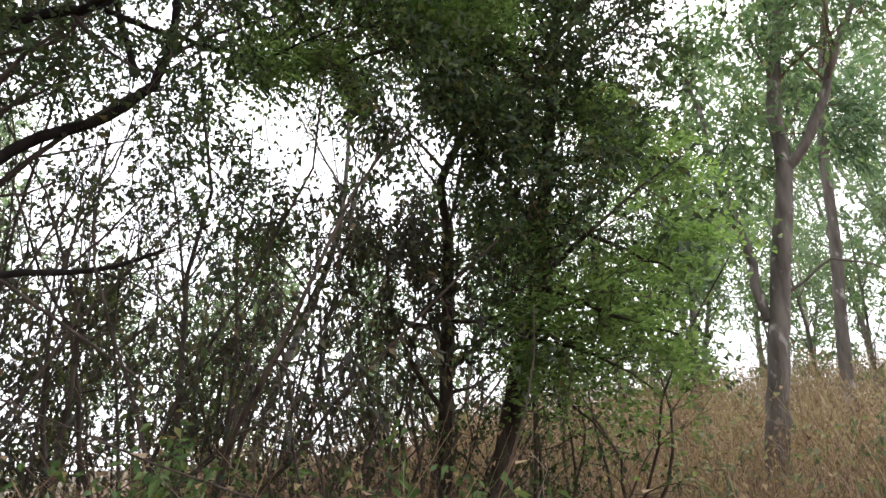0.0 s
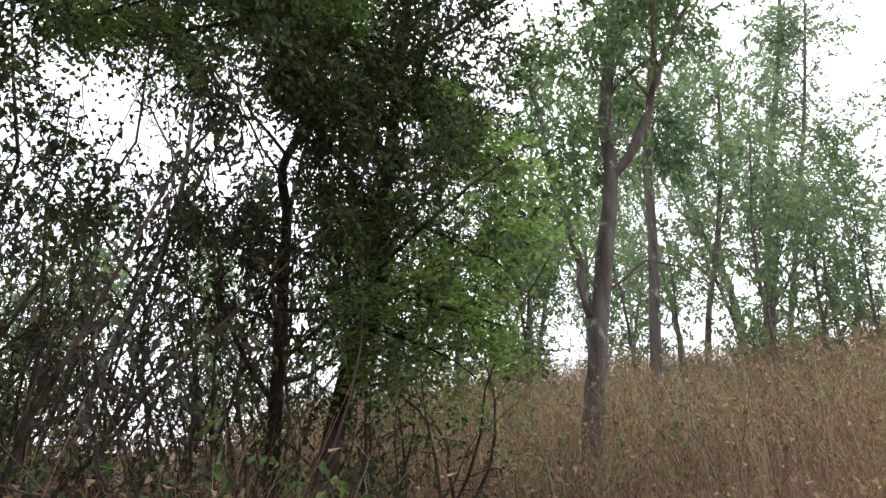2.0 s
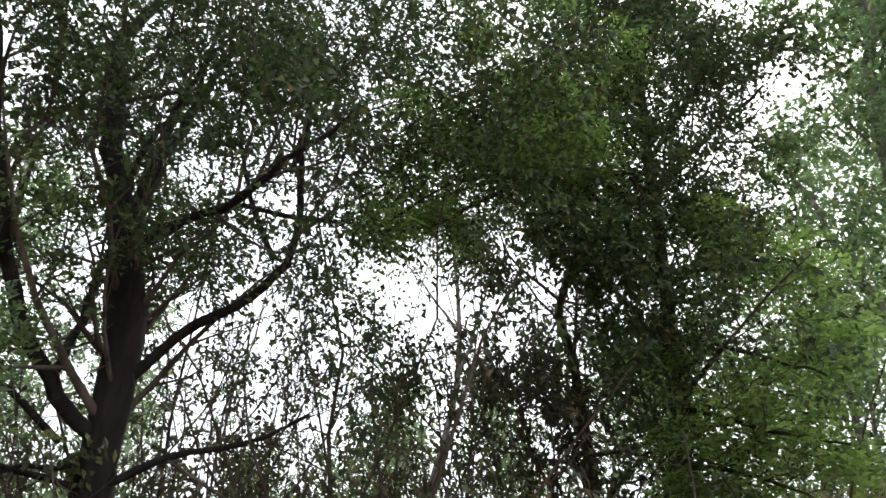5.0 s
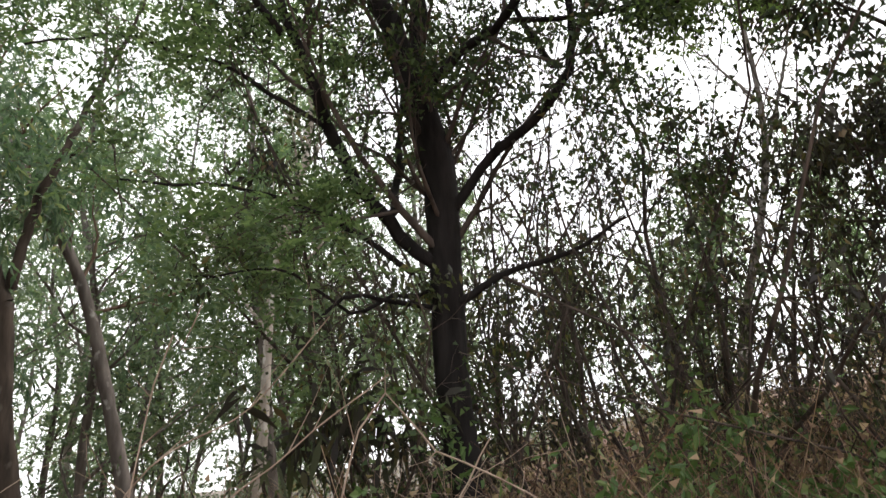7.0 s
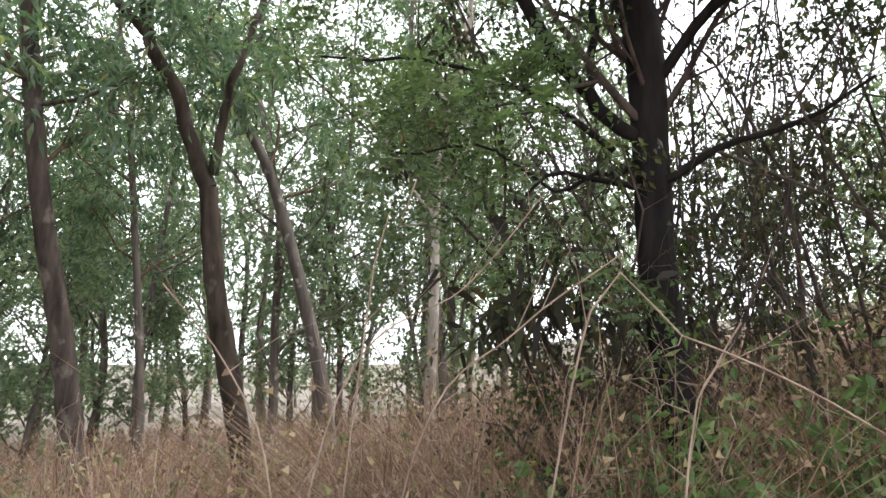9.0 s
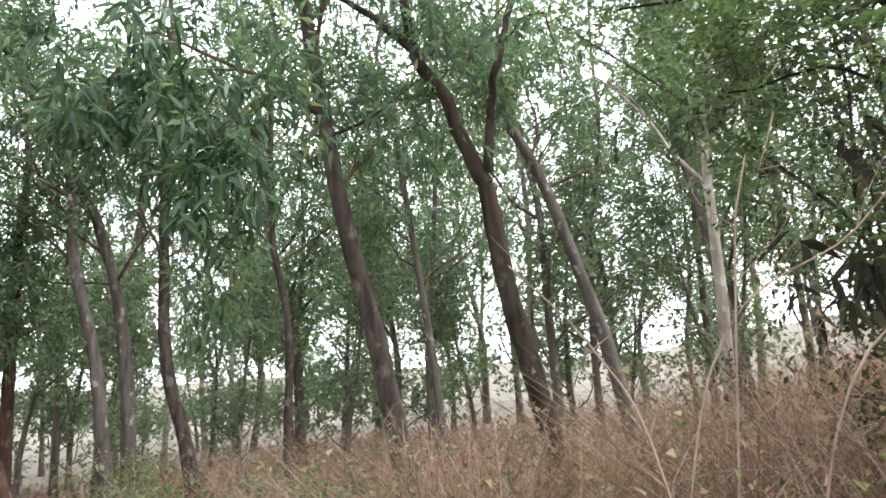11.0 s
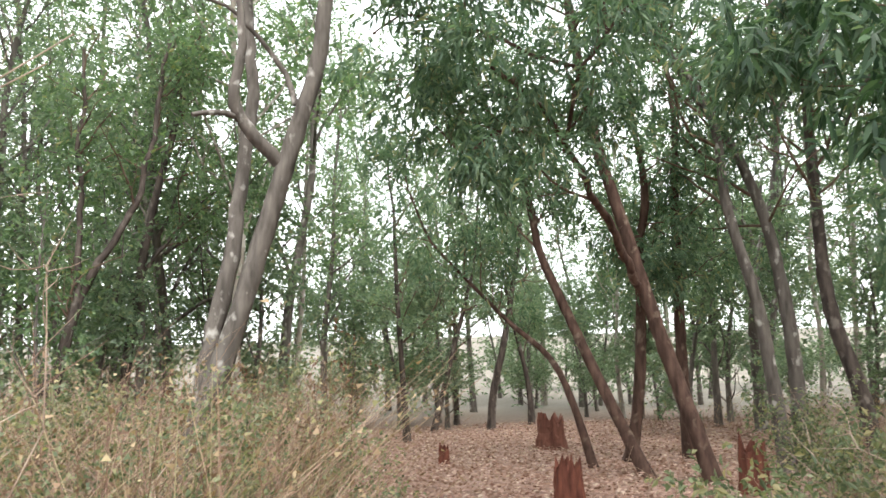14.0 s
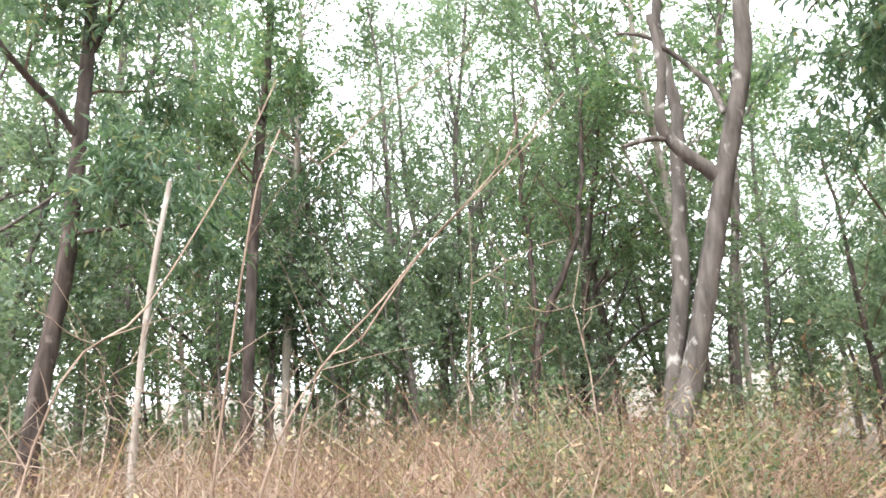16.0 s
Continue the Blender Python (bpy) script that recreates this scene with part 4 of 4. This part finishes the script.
# ---- bushes ----
for i, (x, y, tall) in enumerate([(-2.9, -4.6, 1.7), (-3.6, -5.2, 1.8), (-2.2, -4.9, 1.8), (-4.1, -4.8, 1.4), (-3.1, -5.4, 1.9), (-1.5, -4.6, 1.7), (-1.9, -3.9, 1.6), (-3.3, -4.3, 1.5), (-7.4, -1.7, 1.3), (-6.9, -0.9, 1.4), (-5.9, 2.9, 1.5)]):
    thicket_shrub(x, y, tall + 0.1, 10, 4300, 160 + i, LEAF_BUSH, BARK_DRY, "grey-green small-leaved bush among dry grass", 0.6, "vine", "bush", "bushes", (0.004, 0.01), splay=0.35)
for i, (b, d, tall) in enumerate([(146, 8.6, 1.9), (149, 9.2, 1.7)]):
    thicket_shrub(*spot(b, d), tall, 9, 2600, 190 + i, LEAF_DEAD, TWIG_BROWN, "withered red-brown bush with dead leaves", 0.6, "herb", "dry_bush", "withered bushes", splay=0.35)
rng = np.random.default_rng(27)
for i in range(8):
    thicket_shrub(*spot(78 + 30 * (i + rng.uniform(0, 1)) / 8, rng.uniform(4.2, 6.2)), rng.uniform(1.0, 1.5), 8, 2600, 440 + i, LEAF_BUSH, BARK_DRY, "olive small-leaved bush among dry brush", 0.5, "herb", "bush", "bushes", (0.003, 0.007), 7, 0.35)
rng = np.random.default_rng(23)
for i in range(13):
    b = 10 + 40 * (i + rng.uniform(0, 1)) / 13
    thicket_shrub(*spot(b, rng.uniform(3.1, 4.3)), rng.uniform(0.95, 1.4), 8, 1100, 170 + i, LEAF_HERB, TWIG_BROWN, "leafy green herb growing among dry stems", 0.35, "herb", "green_herb", "green herbs", (0.003, 0.006), 6, 0.3)
rng = np.random.default_rng(22)
for i in range(26):
    b = 46 + 56 * (i + rng.uniform(0, 1)) / 26
    thicket_shrub(*spot(b, rng.uniform(3.0, 6.5)), rng.uniform(1.2, 1.8), 6, 0, 200 + i, LEAF_BUSH, BARK_DRY, "bare pale dry shrub with arching twigs", 0.35, "vine", "dry_shrub", "dry shrubs", (0.003, 0.007), 7, 0.5, 0.35)
for i in range(20):
    b = 142 + 56 * (i + rng.uniform(0, 1)) / 20
    thicket_shrub(*spot(b, rng.uniform(3.2, 6.5)), rng.uniform(1.2, 1.8), 5, 0, 240 + i, LEAF_BUSH, BARK_DRY, "bare pale dry shrub with arching twigs", 0.35, "vine", "dry_shrub", "dry shrubs", (0.003, 0.007), 7, 0.5, 0.35)

rng = np.random.default_rng(24)
for i in range(14):
    b = 47 + 52 * (i + rng.uniform(0, 1)) / 14
    thicket_shrub(*spot(b, rng.uniform(2.5, 3.6)), rng.uniform(1.5, 2.1), 5, 0, 300 + i, LEAF_BUSH, BARK_DRY, "tall bare dry shrub with long pale arching stems", 0.3, "vine", "dry_shrub", "tall dry shrubs", (0.003, 0.006), 6, 0.6, 0.22)
for i in range(18):
    b = 164 + 42 * (i + rng.uniform(0, 1)) / 18
    thicket_shrub(*spot(b, rng.uniform(2.4, 3.5)), rng.uniform(1.9, 2.9), 4, 0, 320 + i, LEAF_BUSH, BARK_DRY, "tall bare dry shrub with long pale arching stems", 0.3, "vine", "dry_shrub", "tall dry shrubs", (0.003, 0.006), 7, 0.5, 0.2)
for i in range(10):
    b = 170 + 36 * (i + rng.uniform(0, 1)) / 10
    thicket_shrub(*spot(b, rng.uniform(2.6, 3.2)), rng.uniform(1.6, 2.5), 6, 0, 480 + i, LEAF_BUSH, BARK_DRY, "bare pale dry shrub with arching twigs", 0.3, "vine", "dry_shrub", "dry shrubs", (0.0045, 0.008), 9, 0.35, 0.24)
for i in range(8):
    b = 52 + 50 * (i + rng.uniform(0, 1)) / 8
    thicket_shrub(*spot(b, rng.uniform(3.0, 5.0)), rng.uniform(0.9, 1.3), 6, 300, 340 + i, LEAF_HERB, TWIG_BROWN, "leafy green herb growing among dry stems", 0.35, "herb", "green_herb", "green herbs", (0.003, 0.006), 6, 0.3)

for i in range(6):
    thicket_shrub(*spot(6 + 36 * (i + rng.uniform(0, 1)) / 6, rng.uniform(3.0, 3.8)), rng.uniform(1.5, 2.1), 4, 0, 360 + i, LEAF_BUSH, BARK_DRY, "bare pale dry shrub with arching twigs", 0.3, "vine", "dry_shrub", "dry shrubs", (0.003, 0.005), 5, 0.5, 0.3)

rng = np.random.default_rng(25)
for i in range(24):
    thicket_shrub(*spot(-42 + 46 * (i + rng.uniform(0, 1)) / 24, rng.uniform(5.5, 9.5)), rng.uniform(1.0, 1.7), 6, 260, 380 + i, LEAF_BUSH, TWIG_BROWN, "dry brown weed with few leaves on the grassy bank", 0.35, "herb", "dry_weed", "bank weeds", (0.003, 0.006), 6, 0.2, 0.25)

for i in range(8):
    thicket_shrub(*spot(20 + 22 * (i + rng.uniform(0, 1)) / 8, rng.uniform(3.4, 5.0)), rng.uniform(1.1, 1.8), 7, 1500, 400 + i, LEAF_HERB, TWIG_BROWN, "leafy green herb growing below the thicket", 0.4, "herb", "green_herb", "green herbs", (0.003, 0.006), 6, 0.3)

rng = np.random.default_rng(26)
for i in range(9):
    thicket_shrub(*spot(16 + 28 * (i + rng.uniform(0, 1)) / 9, rng.uniform(5.2, 7.5)), rng.uniform(1.2, 2.0), 6, 1500, 420 + i, LEAF_BUSH, TWIG_BROWN, "olive small-leaved bush below the thicket", 0.5, "vine", "bush", "bushes", (0.004, 0.01), 7, 0.35)

for i, (x, y, tall, many) in enumerate([(-0.32, -3.15, 1.15, 320), (-0.15, -3.2, 1.5, 110), (-2.72, 2.1, 1.05, 260), (-2.95, 1.9, 0.9, 160)]):
    thicket_shrub(x, y, tall, 4, many, 460 + i, LEAF_SPROUT, TWIG_BROWN, "fresh bright green sprout among dry stems", 0.12, "herb", "green_sprout", "green sprouts", (0.003, 0.005), 5, 0.15, 0.18)

# ---- vines and a dead leaf tuft ----
def hanging_vine(x, y, z, drop, seed):
    rng = np.random.default_rng(seed)
    pts = [(x + 0.08 * math.sin(3 * s + seed) + 0.3 * s * rng.uniform(-0.3, 0.3), y + 0.07 * math.cos(4 * s + seed), z - drop * s) for s in np.linspace(0, 1, 9)]
    t, small, ends = Tubes(), Tubes(), []
    line = curve_through(pts, 0.08)
    rad = np.linspace(0.005, 0.0025, len(line))
    t.add(line, rad, 5, rng)
    base = new("hanging_vine")
    t.build("stem", TWIG_BROWN, base)
    sprout(line, rad, rng, small, ends, 7, 0.22, 1, 1, 0.3, -0.2, 0.8)
    v, f = foliage(ends, rng, "vine", 48)
    tagged(part("leafage", v, f, LEAF_VINE, base), kind="stuff")
    return tagged(base, "thin leafy vine hanging from the dark canopy", "vine", "hanging vines")


for i, (x, y, z, drop) in enumerate([(-1.1, 3.6, 5.0, 1.5), (-0.7, 3.7, 4.8, 1.1), (-1.6, 3.5, 4.9, 1.7), (0.5, 4.0, 4.6, 1.0), (-2.0, 3.2, 4.4, 1.2), (-0.3, 4.0, 4.4, 0.9)]):
    hanging_vine(x, y, z, drop, 60 + i)
rng = np.random.default_rng(61)
at = np.array([-0.08, 4.36, 3.35]) + rng.normal(0, 0.07, (46, 3)) * np.array([0.6, 0.4, 1.3])
v, f = leaf_blades(at, np.tile([0, 0, -1.0], (46, 1)), rng, 0.1, 0.045, 0.8, 0.02, 0.5)
tagged(part("dead_leaf_tuft", v, f, HEADS), "tuft of yellowed dead leaves caught on dark trunk", "leaves", kind="stuff")

# ---- grass ----
def grass(name, label, b0, b1, d0, d1, many, low, tall, mat, seed, heads=0.5, lean=0.25, width=0.006, skip=None):
    rng = np.random.default_rng(seed)
    b = np.radians(rng.uniform(b0, b1, many))
    d = d0 + (d1 - d0) * rng.uniform(0, 1, many) ** 0.8
    xy = np.stack([-d * np.sin(b), d * np.cos(b)], 1)
    if skip:
        xy = xy[~np.array([skip(x, y) for x, y in xy])]
    n = len(xy)
    foot = np.column_stack([xy, heights(xy) - 0.03])
    clump = np.array([noise.noise((x * 0.8, y * 0.8, seed)) for x, y in xy])
    h = rng.uniform(low, tall, n) * (1 + 0.35 * clump)
    a = rng.uniform(0, 6.28, n)
    bend = np.minimum(lean * rng.uniform(0.1, 2.2, n) ** 1.3, 0.9) * h
    side = np.stack([-np.sin(a), np.cos(a), np.zeros(n)], 1)
    out = np.stack([np.cos(a), np.sin(a), np.zeros(n)], 1)
    turn = rng.uniform(0, 6.28, n)
    w = np.stack([np.cos(turn), np.sin(turn), np.zeros(n)], 1) * (width * rng.uniform(0.6, 1.4, n))[:, None] * 0.5
    mid = foot + out * (bend * 0.3)[:, None] + np.array([0, 0, 1]) * (h * 0.55)[:, None]
    tip = foot + out * bend[:, None] + np.array([0, 0, 1]) * h[:, None]
    v = np.stack([foot - w, foot + w, mid + w, mid - w, tip + w * 0.4, tip - w * 0.4], 1).reshape(-1, 3)
    i = np.arange(n)[:, None] * 6
    f = np.concatenate([i + np.array([0, 1, 2, 3]), i + np.array([3, 2, 4, 5])])
    ob = part(name, v, f, mat)
    tagged(ob, label, "grass", kind="stuff")
    m = int(n * heads)
    if m:
        k = rng.integers(0, n, m)
        s = rng.uniform(0.35, 1.0, m)[:, None]
        p = mid[k] * (1 - s) + tip[k] * s
        far = np.hypot(p[:, 0], p[:, 1]) > 2.6
        p, k = p[far], k[far]
        v, f = leaf_blades(p, unit(tip[k] - mid[k]), rng, 0.05, 0.024, 0.1, 0.02, 0.9, simple=True)
        part("seed_heads", v, f, HEADS, ob, "small dry heads and leaves")
    return ob


def clear_floor(x, y):
    b, d = math.degrees(math.atan2(-x, y)) % 360, math.hypot(x, y)
    return 104 + 2 * math.sin(d) < b < 140 - 3 * math.sin(d * 1.3) and 2.0 < d < 16


grass("dry_grass", "golden dry grass covering the rising bank", -50, 9, 5.2, 17, 14000, 0.65, 1.25, STRAW, 31, 1.6, 0.3, 0.005)
grass("reddish_grass", "reddish dry grass mixed into the bank", -50, 12, 5.0, 15, 15000, 0.6, 1.2, STRAW_RED, 36, 1.2, 0.35, 0.005)
grass("short_grass", "short sparse dry grass at the foot of the bank", -50, 12, 3.2, 6.0, 7000, 0.3, 0.75, STRAW_RED, 38, 0.8, 0.35, 0.004)
grass("dry_undergrowth", "brown dry undergrowth below the thicket", 8, 52, 3.0, 9, 9000, 0.6, 1.4, STRAW_RED, 32, 1.2, 0.5, 0.005)
grass("dry_brush", "tangled reddish dry brush", 50, 116, 3.0, 17, 14000, 0.35, 0.9, STRAW_RED, 33, 1.3, 0.9, 0.005, skip=clear_floor)
grass("tall_brush", "tall tangled red-brown dry brush beside the dark tree", 44, 66, 3.0, 6.5, 4200, 0.8, 1.5, STRAW_RED, 37, 0.8, 0.8, 0.005)
grass("low_brush", "knee-high tangled red-brown dry brush", 64, 90, 3.0, 6.5, 4500, 0.6, 1.15, STRAW_RED, 39, 0.8, 0.9, 0.005)
grass("dry_meadow", "straw-coloured dry grass between trees", 136, 208, 3.2, 15, 10000, 0.7, 1.6, STRAW, 34, 1.2, 0.7, 0.005, skip=clear_floor)
grass("red_meadow", "reddish dry grass between trees", 138, 208, 3.2, 14, 20000, 0.7, 1.65, STRAW_RED, 35, 0.8, 0.8, 0.005, skip=clear_floor)

# ---- leaf litter ----
def litter(many, seed):
    rng = np.random.default_rng(seed)
    b, d = np.radians(rng.uniform(106, 150, many)), rng.uniform(5.5, 19, many)
    xy = np.stack([-d * np.sin(b), d * np.cos(b)], 1)
    p = np.column_stack([xy, heights(xy) + 0.035])
    way = rng.normal(0, 1, (many, 3)) * np.array([1, 1, 0.12])
    v, f = leaf_blades(p, unit(way) * 2, rng, 0.065, 0.034, 0.0, 0.015, 0.12, 0.05)
    tagged(part("leaf_litter", v, f, LITTER), "dry pinkish-brown fallen leaves strewn over bare soil", "leaf litter", kind="stuff")


litter(30000, 41)

# ---- stumps ----
def stump(x, y, r, tall, seed, mat=RUST, label="rotten red-brown tree stump with a jagged top"):
    rng = np.random.default_rng(seed)
    bm = bmesh.new()
    sides, levels = 18, 7
    rings = []
    crest = [tall * (0.72 + 0.5 * rng.uniform(0, 1) ** 1.5) for _ in range(sides)]
    for l in range(levels):
        s = l / (levels - 1)
        ring = []
        for j in range(sides):
            a = 6.2832 * j / sides
            rr = r * (1 + 0.35 * math.exp(-s * 5) + 0.14 * math.sin(3 * a + seed) + rng.normal(0, 0.05)) * (1 - 0.15 * s)
            ring.append(bm.verts.new((rr * math.cos(a), rr * math.sin(a), -0.08 + s * (crest[j] + 0.08))))
        rings.append(ring)
    inner = [bm.verts.new((v.co.x * 0.6, v.co.y * 0.6, v.co.z * 0.75)) for v in rings[-1]]
    rings.append(inner)
    for a, b in zip(rings, rings[1:]):
        for j in range(sides):
            bm.faces.new((a[j], a[(j + 1) % sides], b[(j + 1) % sides], b[j]))
    bm.faces.new(inner)
    me = bpy.data.meshes.new("tree_stump")
    bm.to_mesh(me)
    bm.free()
    me.materials.append(mat)
    ob = new("tree_stump", me)
    ob.location = (x, y, height(x, y))
    return tagged(ob, label, "tree stump")


stump(-7.2, -4.45, 0.17, 0.5, 1)
stump(-8.8, -3.0, 0.16, 0.6, 2)
stump(-9.15, -8.0, 0.09, 0.3, 3)
stump(-11.5, -7.4, 0.26, 0.55, 4, EARTH_RED, "broad red earth-coloured stump")

# ---- loose dry stems near the path ----
def dry_stem(points, r, seed, twigs=6):
    rng = np.random.default_rng(seed)
    base = new("dry_shrub")
    p0 = np.array(points[0])
    z = height(p0[0], p0[1])
    pts = list(points)
    if p0[2] > z + 0.1:
        d = unit(np.array(points[0]) - np.array(points[1]))
        pts = [tuple(p0 + np.array([d[0] * 0.4, d[1] * 0.4, z - 0.05 - p0[2]]))] + pts
    line = curve_through(pts, 0.08)
    rad = np.linspace(r, r * 0.55, len(line))
    t, small, ends = Tubes(), Tubes(), []
    t.add(line, rad, 6, rng)
    t.build("stem", BARK_DRY, base)
    sprout(line, rad, rng, small, ends, twigs, 0.45, 1, 1, 0.35, 0.1, 0.7)
    tagged(small.build("twig_tangle", BARK_DRY, base), kind="stuff")
    return tagged(base, "single-stemmed bare pale dry shrub leaning through grass", "dry shrub", "leaning dry shrubs")


dry_stem([(-0.42, -2.95, 1.47), (-0.63, -2.93, 1.74), (-0.89, -2.89, 2.07), (-1.37, -2.82, 2.51)], 0.0048, 0)
dry_stem([(-0.29, -2.85, 1.30), (-0.75, -2.86, 1.92), (-1.08, -2.83, 2.26), (-1.44, -2.79, 2.63)], 0.0048, 1)
dry_stem([(-0.29, -2.68, 2.23), (-0.49, -2.79, 2.33), (-0.78, -2.87, 2.61), (-1.12, -2.90, 2.86)], 0.0048, 2)
dry_stem([(-2.73, 1.18, 1.47), (-2.50, 1.57, 1.86), (-2.32, 1.79, 2.19)], 0.0048, 3)
dry_stem([(-2.34, 1.28, 1.31), (-2.15, 1.53, 1.68), (-1.92, 1.76, 1.91)], 0.0048, 4)
dry_stem([(-1.99, 1.69, 1.74), (-1.76, 1.81, 1.66), (-1.50, 1.92, 1.53), (-1.27, 2.09, 1.34)], 0.0048, 5)
dry_stem([(-1.83, 1.89, 1.32), (-1.77, 1.95, 1.57), (-1.71, 2.00, 1.70)], 0.0048, 6)
dry_stem([(-2.55, 0.91, 1.17), (-2.71, 0.80, 1.56), (-2.87, 0.60, 1.85)], 0.0048, 7)
dry_stem([(-2.59, 1.25, 1.94), (-2.55, 1.32, 2.06), (-2.51, 1.37, 2.23)], 0.0048, 8)
dry_stem([(0.25, -2.46, 1.48), (0.02, -2.62, 1.84), (-0.22, -2.75, 2.32), (-0.36, -2.85, 2.67)], 0.0048, 9)
